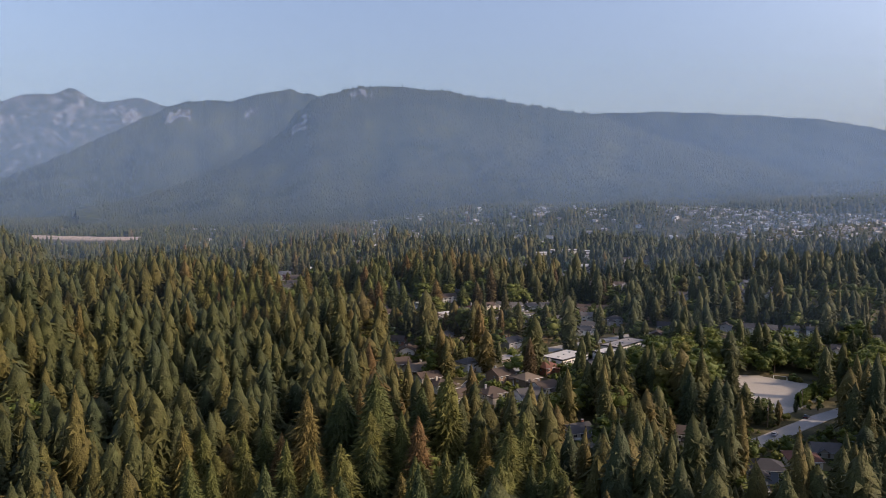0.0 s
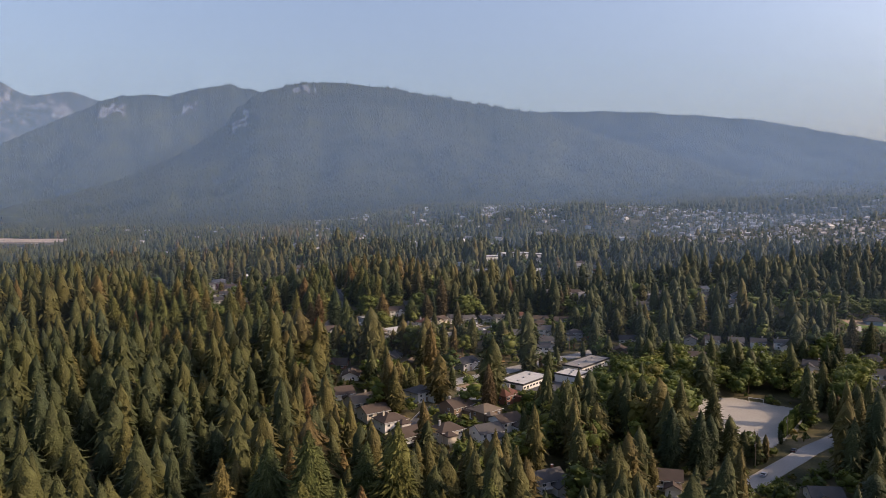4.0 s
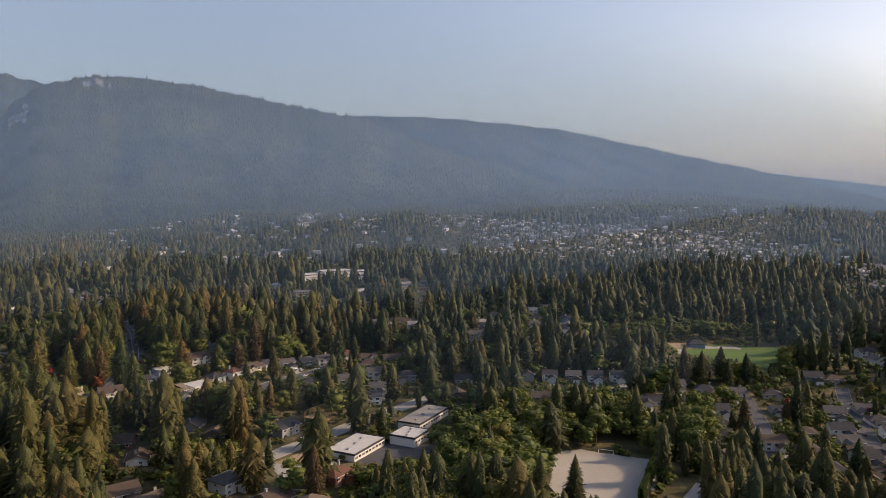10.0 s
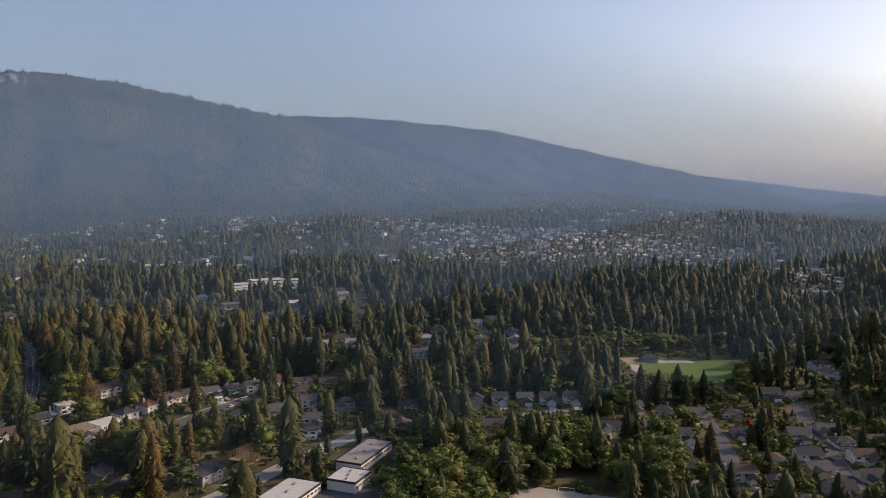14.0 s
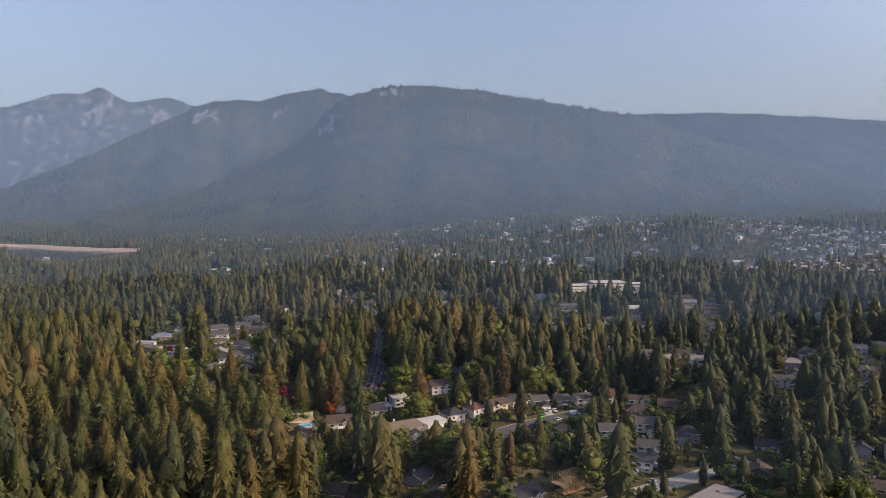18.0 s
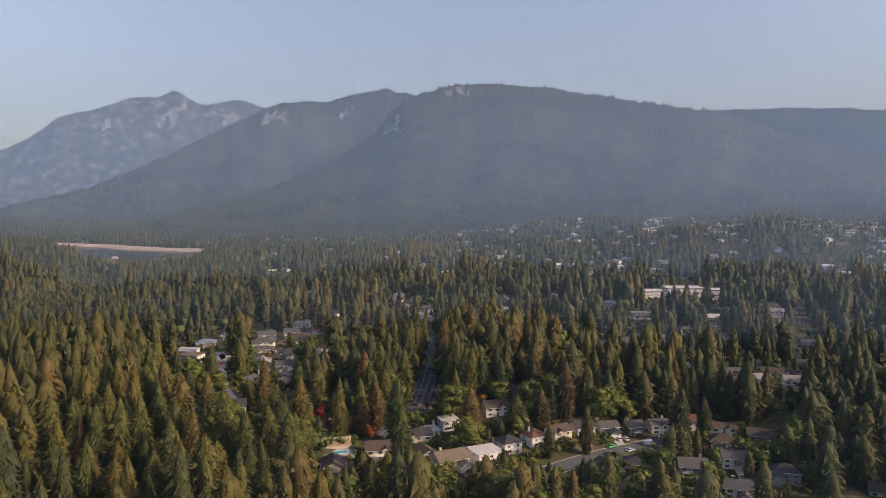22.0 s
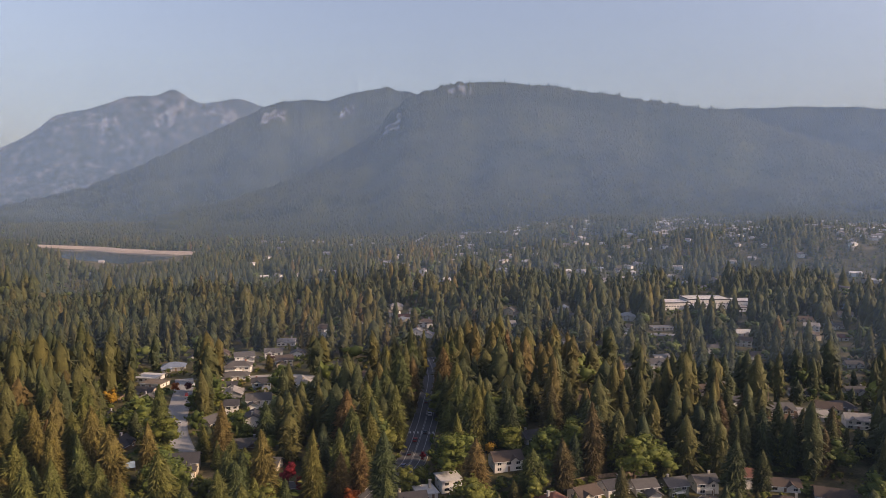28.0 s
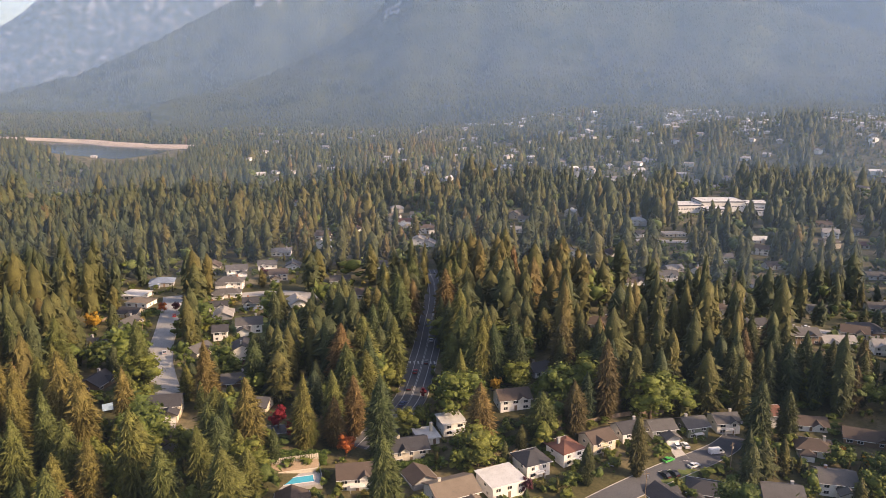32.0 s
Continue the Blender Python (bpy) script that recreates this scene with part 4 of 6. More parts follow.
house(16, 779, 6, 13, 9, 1, "gable", "grey", "white")
house(40, 823, 0, 12, 9, 1, "gable", "dark", "white")
house(-17, 935, 4, 14, 9, 1, "gable", "brown", "white")
house(-49, 1028, 6, 14, 9, 1, "gable", "tan", "cream")
house(64, 903, -6, 13, 9, 2, "gable", "pale", "white")
house(49, 1010, 4, 14, 9, 1, "gable", "red", "white")
house(-113, 1004, 0, 18, 10, 1, "flat", "tan", "cream")
house(28, 740, 10, 12, 9, 1, "gable", "brown", "white")
# school side and the brown-roofed lane
house(83, 483, -30, 14, 9, 1, "gable", "grey", "grey", camera_spot=1)
house(92, 471, -30, 13, 9, 1, "gable", "tan", "brown", camera_spot=1)
house(54, 450, -12, 14, 9, 1, "gable", "brown", "white", camera_spot=1)
house(49, 471, -20, 12, 9, 1, "gable", "brown", "brick", camera_spot=1)
house(124, 467, 32, 14, 10, 2, "gable", "dark", "grey", camera_spot=1)
for _x, _y, _t, _r, _w, _s in ((52, 396, 20, "tan", "cream", "gable"), (56, 381, 20, "brown", "cream", "gable"), (62, 368, 20, "brown", "white", "hip"), (83, 403, 30, "grey", "white", "hip"),
                               (95, 378, 28, "brown", "brown", "gable"), (107, 370, 28, "tan", "brown", "hip"), (66, 353, 24, "brown", "grey", "gable"), (113, 358, 20, "brown", "white", "gable"),
                               (126, 396, 30, "red", "brick", "hip"), (84, 352, 20, "brown", "cream", "hip"), (101, 348, 14, "grey", "white", "gable"), (44, 411, 10, "brown", "cream", "gable")):
    house(_x, _y, _t, 12.5, 10, 2, _s, _r, _w, 1 if _s == "gable" else 0, 1)
house(109, 299, 12, 12, 9, 2, "gable", "grey", "white", 1, 2)
house(155, 291, -30, 11, 9, 2, "gable", "brown", "white", 1, 2)
house(166, 250, -20, 14, 10, 2, "hip", "dark", "blue", -1, 2)
house(186, 256, -20, 13, 10, 2, "hip", "red", "white", 0, 2)
house(205, 268, -20, 12, 9, 1, "gable", "grey", "cream", 0, 2)
house(198, 518, -26, 12, 9, 2, "gable", "grey", "white", 1, 1)
house(186, 501, -26, 13, 10, 2, "gable", "grey", "white", -1, 1)
house(224, 533, -20, 12, 9, 2, "hip", "dark", "grey", 0, 1)
house(237, 488, -30, 12, 9, 1, "gable", "brown", "brown", 0, 1)
house(259, 520, -26, 12, 9, 1, "gable", "dark", "white", 0, 1)
for _x, _y, _r, _w in ((306, 515, "dark", "grey"), (320, 509, "dark", "white"), (333, 500, "grey", "brown"), (345, 492, "dark", "white"), (358, 484, "grey", "white")):
    house(_x, _y, -32, 10.5, 8, 2, "gable", _r, _w, 1 if _w != "grey" else 0, 1)
house(284, 470, -30, 15, 9, 1, "gable", "brown", "ochre", 0, 1)
for _k, (_x, _y) in enumerate(((425, 373), (438, 355), (455, 346), (398, 351), (354, 338), (405, 394), (345, 352), (428, 418), (409, 430), (475, 423), (486, 416), (343, 436),
                               (377, 451), (393, 441), (374, 325), (329, 372), (331, 392), (399, 320), (420, 335), (470, 330), (452, 372), (365, 405), (380, 360), (440, 392), (362, 420), (340, 318), (351, 304), (365, 316), (384, 299), (402, 292), (412, 308), (348, 388), (388, 340))):
    house(_x, _y, -42 + (_k * 7) % 15, 12.5, 9.5, 1 + (_k * 5 + 1) % 3 // 1 % 2, ("gable", "hip", "gable")[_k % 3], ("grey", "dark", "brown", "dark")[_k * 3 % 4],
          ("grey", "white", "cream", "white", "green")[_k % 5], (1, 0, -1)[_k % 3] if _k % 3 != 1 else 0, 1)
for _x, _y, _r, _w in ((334, 617, "dark", "white"), (318, 603, "grey", "white"), (285, 674, "brown", "cream"), (438, 702, "pale", "white"), (387, 626, "grey", "white"), (428, 633, "grey", "blue"),
                       (345, 632, "grey", "white"), (545, 422, "grey", "white"), (560, 440, "dark", "white")):
    house(_x, _y, -25, 13, 9, 2, "gable", _r, _w, 0, 1)
house(253, 664, 0, 15, 9, 2, "gable", "grey", "brown")
house(269, 661, -4, 16, 8, 1, "gable", "pale", "white")
house(287, 652, -16, 12, 9, 2, "gable", "pale", "white")
house(240, 688, 10, 13, 9, 1, "gable", "dark", "white")
house(300, 690, -10, 15, 10, 2, "hip", "dark", "brown")
for _x, _y, _r in ((237, 820, "grey"), (205, 790, "brown"), (180, 735, "brown"), (268, 770, "grey"), (300, 815, "tan"), (330, 860, "brown"), (390, 830, "grey"), (180, 880, "grey"), (140, 820, "brown"),
                   (420, 905, "red"), (150, 960, "pale"), (210, 1000, "grey"), (110, 1080, "tan"), (480, 1000, "tan"), (350, 760, "grey"), (160, 690, "brown"), (440, 790, "white")):
    house(_x, _y, (_x * 7) % 40 - 20, 14, 9, 1 + _x % 2, "gable", _r, "white", 0, 0)
house(282, 946, 4, 20, 10, 1, "flat", "pale", "cream")
# houses glimpsed between the trees towards the large school and the park
for _k, (_x, _y) in enumerate(((-78, 1164), (-48, 1000), (-18, 950), (-10, 890), (11, 964), (39, 1080), (60, 1048), (38, 1030), (51, 985), (70, 955), (72, 898), (155, 1028), (253, 946), (263, 990),
                               (427, 975), (413, 936), (440, 945), (398, 910), (347, 924), (335, 895), (250, 847), (302, 875), (163, 1010), (210, 1036), (214, 880), (185, 850), (311, 756), (268, 837),
                               (280, 1190), (233, 718), (-214, 1010))):
    house(_x, _y, (_k * 37) % 50 - 25, 13.5, 9, 1 + _k % 2, ("gable", "hip", "gable", "gable")[_k % 4], ("pale", "grey", "tan", "white", "brown")[_k % 5], ("white", "white", "cream")[_k % 3], 0, 0)
for _k, (_x, _y) in enumerate(((365, 665), (352, 650), (416, 670), (370, 598), (416, 614), (402, 600), (527, 770), (520, 820), (517, 895), (562, 632), (548, 640), (395, 700), (470, 720), (505, 845))):
    house(_x, _y, (_k * 31) % 40 - 45, 13, 9, 1 + _k % 2, ("gable", "hip")[_k % 2], ("grey", "pale", "dark")[_k % 3], ("white", "cream", "white")[_k % 3], 0, 1)


def flat_building(x, y, turn, w, d, h, label, roof="pale", camera_spot=1, strip=True):
    """A low flat-roofed building with a parapet, a run of windows and roof hatches."""
    z = float(ground(x, y)) - 0.4
    ob = thing("school_building", pose(x, y, z, 0, 0, turn), label, "building", "flat-roofed school buildings")
    part("wall", boxes("wall", WALL["white"], (-w / 2, w / 2, -d / 2, d / 2, -3, h)), ob, "cream stucco wall")
    part("roof", boxes("roof", ROOF[roof], (-w / 2, w / 2, -d / 2, d / 2, h + 0.003, h + 0.15)), ob, "pale membrane roof")
    b = 0.35
    part("parapet", boxes("parapet", ROOF["dark"], (-w / 2 - b, w / 2 + b, -d / 2 - b, -d / 2, h - 0.5, h + 0.4), (-w / 2 - b, w / 2 + b, d / 2, d / 2 + b, h - 0.5, h + 0.4),
                          (-w / 2 - b, -w / 2, -d / 2, d / 2, h - 0.5, h + 0.4), (w / 2, w / 2 + b, -d / 2, d / 2, h - 0.5, h + 0.4)), ob, "dark roof edge")
    if strip:
        for k in range(int(w / 3)):
            window(ob, 2.2, 1.3, pose(-w / 2 + 1.6 + 3 * k, -d / 2 - 0.04, h * 0.55))
        for k in range(int(d / 4)):
            window(ob, 1.8, 1.3, pose(w / 2 + 0.04, -d / 2 + 2 + 4 * k, h * 0.55, 0, 0, 90))
    for k in range(3):
        part("roof_vent", boxes("roof_vent", M["steel"], (-0.6, 0.6, -0.5, 0.5, h + 0.15, h + 0.8)), ob, "grey roof vent", pose(-w / 3 + k * w / 3.3, d * 0.1 * (k - 1), 0))
    CLEAR.append((x, y, 0.5 * max(w, d) + 1, z, h, w, camera_spot))
    CLEAR.append((x + math.cos(radians(turn)) * w / 4, y + math.sin(radians(turn)) * w / 4, d * 0.6 + 2, z, h, d, camera_spot))
    return ob


flat_building(149, 431, 36, 27, 16, 4.2, "long flat-roofed school wing with pale roof", "white")
flat_building(178, 432, 36, 15, 14, 5.2, "square flat-roofed school block with pale roof", "white")
flat_building(198, 456, 36, 34, 13, 4.6, "long flat-roofed school hall with pale roof", "pale")
flat_building(366, 1066, 0, 44, 30, 10.5, "tall middle block of the large white school in the forest", "white", 0)
flat_building(328, 1058, 6, 30, 26, 8.0, "white classroom wing of the large school", "white", 0)
flat_building(401, 1060, -4, 25, 24, 9.0, "white gymnasium block of the large school", "white", 0)
flat_building(352, 1040, 0, 22, 16, 6.5, "low white entrance wing of the large school", "white", 0)
flat_building(392, 1036, -4, 16, 12, 5.5, "low white annexe of the large school", "pale", 0)

# timber frame of a house under construction
frame_house = thing("unfinished_house", pose(146, 479, float(ground(146, 479)), 0, 0, 30), "bare timber frame of a house under construction", "house")
for _lev in range(2):
    for _k in range(13):
        for _y in (-4, 4):
            part("stud", boxes("stud", M["wood"], (-0.08, 0.08, -0.08, 0.08, 0, 2.6)), frame_house, "", pose(-6 + _k, _y, 0.2 + 2.8 * _lev))
    part("floor_deck", boxes("floor_deck", M["wood"], (-6.2, 6.2, -4.2, 4.2, 0, 0.2)), frame_house, "plywood deck", pose(0, 0, 2.8 * _lev))
for _k in range(13):
    part("rafter", mesh_from("rafter", [(-0.06, -4.4, 5.6), (0.06, -4.4, 5.6), (0.06, 0, 7.9), (-0.06, 0, 7.9), (-0.06, 4.4, 5.6), (0.06, 4.4, 5.6), (-0.06, -4.4, 5.8), (0.06, -4.4, 5.8),
                                       (0.06, 0, 8.1), (-0.06, 0, 8.1), (-0.06, 4.4, 5.8), (0.06, 4.4, 5.8)],
                             [(0, 1, 2, 3), (3, 2, 5, 4), (6, 9, 8, 7), (9, 10, 11, 8), (0, 3, 9, 6), (1, 7, 8, 2), (3, 4, 10, 9), (2, 8, 11, 5), (0, 6, 7, 1), (4, 5, 11, 10)], M["wood"]), frame_house, "", pose(-6 + _k, 0, 0.2))
CLEAR.append((146, 479, 9, float(ground(146, 479)), 5, 12, 1))

# ---- forest ----
rng = np.random.default_rng(11)
CAMERA_SPOTS = np.array([(72.0, 318.0, 138.0), (28.0, 108.0, 128.0), (4.0, 25.0, 106.0)])   # camera positions from which each neighbourhood's houses are kept in view


for _x, _y in ((66, 600), (68, 620), (70, 645)):
    CLEAR.append((_x, _y, 5.0, float(ground(_x, _y)), 0.5, 16, 0))
for _x, _y in ((131, 536), (145, 546), (156, 554), (168, 562), (180, 571), (31, 538), (-44, 628), (-34, 604), (-43, 574), (-58, 675), (-65, 700)):
    CLEAR.append((_x, _y, 6.0, float(ground(_x, _y)), 0.5, 12, 0))
for _x, _y in ((300, 506), (314, 500), (327, 491), (339, 483), (352, 475), (150, 412), (168, 420), (180, 412)):
    CLEAR.append((_x, _y, 5.5, float(ground(_x, _y)), 0.5, 12, 1))
for _x, _y in ((204, 294), (225, 305), (242, 350), (250, 345)):
    CLEAR.append((_x, _y, 5.0, float(ground(_x, _y)), 0.5, 20, 2))
for _x, _y in ((455, 515), (470, 500), (488, 490), (505, 482), (480, 470), (500, 500), (448, 505)):
    CLEAR.append((_x, _y, 5.0, float(ground(_x, _y)), 0.5, 26, 1))
for _x, _y in ((240, 375), (255, 370), (240, 352), (262, 378), (225, 360)):
    CLEAR.append((_x, _y, 5.0, float(ground(_x, _y)), 0.5, 24, 1))


FIELD_ROW = [(420 + 8 * k + 3 * math.sin(k * 2.3), 556 - 1.9 * k + 4 * math.sin(k * 1.7)) for k in range(15)]
for _x, _y in FIELD_ROW:
    CLEAR.append((_x, _y, 8.0, float(ground(_x, _y)) + 5, 6, 9, 1))


def open_ground(p):
    """How tall a tree may stand at each place: nothing on roads, lots and houses, low trees along the camera's sight
    lines.
    """
    top = np.full(len(p), 99.0)
    for q, half in ROADS:
        d = np.min(np.linalg.norm(p[:, None] - q[None, ::2], axis=2), axis=1)
        top[d < half] = 0
    for poly in LOTS:
        top[inside(p[:, 0], p[:, 1], poly)] = 0
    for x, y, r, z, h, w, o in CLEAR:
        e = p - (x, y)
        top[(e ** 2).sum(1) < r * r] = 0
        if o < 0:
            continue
        # Strip from the house towards the camera; trees stay under the sight line.
        v = CAMERA_SPOTS[o] - (x, y, z)
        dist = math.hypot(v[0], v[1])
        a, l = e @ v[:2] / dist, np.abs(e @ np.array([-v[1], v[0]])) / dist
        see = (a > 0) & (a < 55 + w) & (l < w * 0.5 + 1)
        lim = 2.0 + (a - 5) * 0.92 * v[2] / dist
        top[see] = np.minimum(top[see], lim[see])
    spare = inside(p[:, 0], p[:, 1], [(296, 322), (330, 282), (420, 262), (530, 380), (476, 448), (400, 462), (330, 428)]) & (np.random.default_rng(len(p)).uniform(0, 1, len(p)) < 0.72)
    top[spare] = np.minimum(top[spare], 8.0)
    # Strip kept low so that the dam shows from the flight's start.
    along_dam = p @ np.array([-0.300, 0.954])
    off_dam = np.abs(p @ np.array([0.954, 0.300]))
    line = (off_dam < 26) & (along_dam > 500) & (along_dam < 1500)
    top[line] = np.minimum(top[line], (103 - along_dam * 0.069 - ground(*p.T))[line].clip(14, 99))
    return top


def leafy_share(x, y):
    s = np.full(len(x), 0.07)
    for cx, cy, r, share in ((185, 372, 40, 0.9), (205, 402, 32, 0.85), (160, 398, 18, 0.7), (262, 425, 30, 0.8), (300, 400, 30, 0.6), (330, 440, 26, 0.5), (560, 380, 90, 0.35), (420, 560, 60, 0.5), (480, 545, 40, 0.7),
                             (95, 585, 20, 0.6), (110, 575, 22, 0.5), (-30, 545, 30, 0.5), (180, 600, 18, 0.35), (300, 560, 40, 0.35), (420, 800, 60, 0.3), (100, 1300, 300, 0.2)):
        s = np.maximum(s, share * (((x - cx) ** 2 + (y - cy) ** 2) < r * r))
    return s


# far suburbs on the slopes: bearings to the left and distances from the middle of the flight
SUBURBS = [(-20.6, -16.5, 1650, 2150, 38), (-33.2, -26.6, 1350, 2100, 95), (-46.4, -38.6, 1750, 2350, 60), (-55, -46, 1550, 2200, 55), (-42, -31, 1150, 1480, 75),
           (-53, -41, 1120, 1480, 95), (-57, -50, 1080, 1400, 45), (-64.5, -60, 900, 1200, 40), (-24, -21, 1400, 1750, 22), (-9, -2, 2050, 2450, 18)]


_r = np.random.default_rng(77)
_a, _d = np.radians(_r.uniform(-62, 12, 300)), _r.uniform(1050, 2150, 300)
_a[150:] = np.radians(-18 + 14 * _r.normal(size=150))
LONE = np.stack([VIEW[0] - _d * np.sin(_a), VIEW[1] + _d * np.cos(_a)], -1)   # scattered far houses


def town_top(p):
    """Trees stay low in the far suburbs, and on the flight's side of lone houses to show them."""
    e = p - VIEW[:2]
    a, d = np.degrees(np.arctan2(-e[:, 0], e[:, 1])), np.hypot(*e.T)
    top = np.full(len(p), 99.0)
    for a0, a1, d0, d1, _ in SUBURBS:
        wob = ripples(p[:, 0], p[:, 1], 150, 6, 4)
        zone = (a + wob > a0) & (a + wob < a1) & (d + 40 * wob > d0 - 150) & (d + 40 * wob < d1)
        lot_ = np.random.default_rng(7).uniform(0, 1, len(p))
        top[zone] = np.where(lot_ < 0.75, 4 + 8 * lot_, 16.0)[zone]
    e = p[:, None] - LONE[None]
    to = VIEW[:2] - LONE
    dist = np.linalg.norm(to, axis=1)
    a, l = (e * to).sum(-1) / dist, np.abs(e[..., 0] * to[:, 1] - e[..., 1] * to[:, 0]) / dist
    near_lone = ((a > -12) & (a < 130) & (l < 11)).any(1)
    top[near_lone] = np.minimum(top[near_lone], 9.0)
    return top


def scatter(step, near, far, seed):
    """Jittered places in the wide sector before the flight, between two distances from its middle."""
    r = np.random.default_rng(seed)
    g = np.arange(-far, far, step)
    x, y = np.meshgrid(g, g)
    p = np.stack([x, y], -1).reshape(-1, 2) + r.uniform(-0.8, 0.8, (x.size, 2)) * step
    d, a = np.hypot(*p.T), np.degrees(np.arctan2(-p[:, 0], p[:, 1]))
    wide = np.where(d < 330, 180, np.where(d < 600, 50, 0))
    p = p[(d >= near) & (d < far) & (a > -70 - wide) & (a < 37 + wide)]
    return p + (60, 130)


def lake(p):
    return inside(p[:, 0], p[:, 1], [(-420, 1476), (-380, 1700), (-425, 1925), (-500, 1970), (-640, 2030), (-726, 2110), (-1050, 2180), (-1100, 1900), (-760, 1760), (-640, 1680), (-590, 1640), (-530, 1500)])


near_p = scatter(8.5, 0, 560, 1)
mid_p = scatter(11.4, 560, 820, 2)
afar_p = scatter(11.8, 820, 1150, 4)
far_p = scatter(12.6, 1150, 3500, 3)
_e = far_p - VIEW[:2]
_b, _d = np.degrees(np.arctan2(-_e[:, 0], _e[:, 1])), np.hypot(*_e.T)
far_p = far_p[(_d < 2300) | (((_b > 9) | (_b < -34)) & (np.random.default_rng(9).uniform(0, 1, len(_d)) < 0.75))]
TREES = []
for p in (near_p, mid_p, afar_p, far_p):
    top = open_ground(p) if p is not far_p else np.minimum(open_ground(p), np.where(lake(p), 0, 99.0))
    top = np.minimum(top, town_top(p))
    r = np.random.default_rng(len(p))
    hgt = np.where(r.uniform(0, 1, len(p)) < 0.68, r.normal(29, 5, len(p)), r.normal(19, 4.5, len(p))).clip(9, 44)
    patch = ripples(p[:, 0], p[:, 1], 260, 4, 3)
    hgt *= (1 + 0.12 * patch) * np.interp(np.hypot(p[:, 0] - 60, p[:, 1] - 200), (900, 1800, 2400, 3600), (1, 0.64, 0.5, 0.5))
    town = np.zeros(len(p))
    if p is not far_p:
        for x, y, rad, *_ in CLEAR:
            town = np.maximum(town, np.exp(-((p[:, 0] - x) ** 2 + (p[:, 1] - y) ** 2) / 30.0 ** 2))
    keep = r.uniform(0, 1, len(p)) > 0.06 + 0.36 * town
    hgt *= 1 - 0.22 * town * r.uniform(0, 1, len(p))
    short = top < hgt
    hgt = np.where(short, np.where(top > 5, top * r.uniform(0.75, 1.0, len(p)), 0), hgt)
    ok = keep & (hgt > 4)
    p, hgt, patch = p[ok], hgt[ok], patch[ok]
    leaf = r.uniform(0, 1, len(p)) < np.maximum(np.maximum(leafy_share(*p.T), 0.36 * town[ok]), np.where(hgt < 11, 0.7 if p[:, 1].max() < 1400 else 0.1, 0))
    # Beyond x = 80 the tint drops: shaded sides put into the colour.
    tint = (0.43 + np.where(p[:, 1] > 420, np.interp(p[:, 0], (-160, -20, 80, 190), (-0.18, -0.07, 0.0, -0.2)), -0.07) + 0.14 * patch + r.normal(0, 0.18, len(p))).clip(0, 1)
    hgt[leaf] = np.minimum(hgt[leaf], r.uniform(9, 21, leaf.sum()))
    TREES.append((p, hgt, leaf, tint, r.uniform(0.8, 1.25, len(p)) * (29 / hgt).clip(0.85, 1.5) ** 0.6))

# the nearest conifers, each a tree of its own
CONIFERS = []
for _k in range(7):
    _v, _f = conifer_shape(60 + _k % 3 * 5, 52, 40 + _k, 0.31 + 0.03 * (_k % 3), 10, 14, 0.02, 0.26, (0.045, 0.095))
    _root = thing("conifer", pose(0, 0, -900 - _k), "tall dark green conifer with drooping boughs", "tree", "tall conifers")
    part("crown", mesh_of("crown", _v, _f, M["conifer"]), _root)
    part("trunk", trunk_mesh("trunk", 0.9, 0.014, 0, _k), _root)
    CONIFERS.append(_root)
# Darker copies of the conifers, standing in for trees seen on their shaded side.
FIRS_SHADED = []
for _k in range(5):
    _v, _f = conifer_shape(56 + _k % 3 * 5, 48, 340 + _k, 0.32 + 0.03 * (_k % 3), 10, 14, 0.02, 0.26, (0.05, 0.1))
    _root = thing("fir", pose(0, 0, -930 - _k), "tall conifer with dense boughs, its green darkened as shade", "tree", "tall conifers")
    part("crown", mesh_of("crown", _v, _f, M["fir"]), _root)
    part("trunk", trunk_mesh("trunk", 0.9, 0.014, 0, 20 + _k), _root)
    FIRS_SHADED.append(_root)
LEAFY_TREES = []
for _k in range(4):
    _v, _f = leafy_shape(20, 1400, 70 + _k, size=0.022)
    _root = thing("broadleaf_tree", pose(0, 0, -900 - _k), "broadleaf tree with olive green crown", "tree", "broadleaf trees")
    part("crown", mesh_of("crown", _v, _f, M["leafy"]), _root)
    part("trunk", trunk_mesh("trunk", 0.6, 0.02, 5, _k), _root)
    LEAFY_TREES.append(_root)
made = []


def plant(kinds, x, y, h, wide=1.0, label="", k=0):
    # Right of about x = 100 the darker copies paint in the shade.
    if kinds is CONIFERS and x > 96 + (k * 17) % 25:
        kinds, label = FIRS_SHADED, ""
    src = kinds[k % len(kinds)]
    z = float(ground(x, y))
    m = pose(x, y, z, 0, 0, (x * 37 + y * 91) % 360) @ Matrix.Diagonal((h * wide, h * wide, h, 1))
    used = made.count(src)
    ob = copy_thing(src, pose(0, 0, 0)) if used else src
    made.append(src)
    ob.matrix_basis = m
    return tagged(ob, label)


seen = (TREES[0][0][:, 1] > 115) & (np.degrees(np.abs(np.arctan2(TREES[0][0][:, 0] - 60, TREES[0][0][:, 1] - 60))) < 75)
BEHIND, TREES[0] = [a[~seen] for a in TREES[0]], [a[seen] for a in TREES[0]]
p, hgt, leaf, tint, wide = TREES[0]
score = np.minimum(np.minimum(np.hypot(p[:, 0] - 90, p[:, 1] - 560), np.hypot(p[:, 0] + 20, p[:, 1] - 530)), np.hypot(p[:, 0] - 10, p[:, 1] - 215))
order = np.argsort(score)
own = np.zeros(len(p), bool)
own[[i for i in order if not leaf[i]][:280]] = True
own[[i for i in order if leaf[i] and hgt[i] > 7][:90]] = True
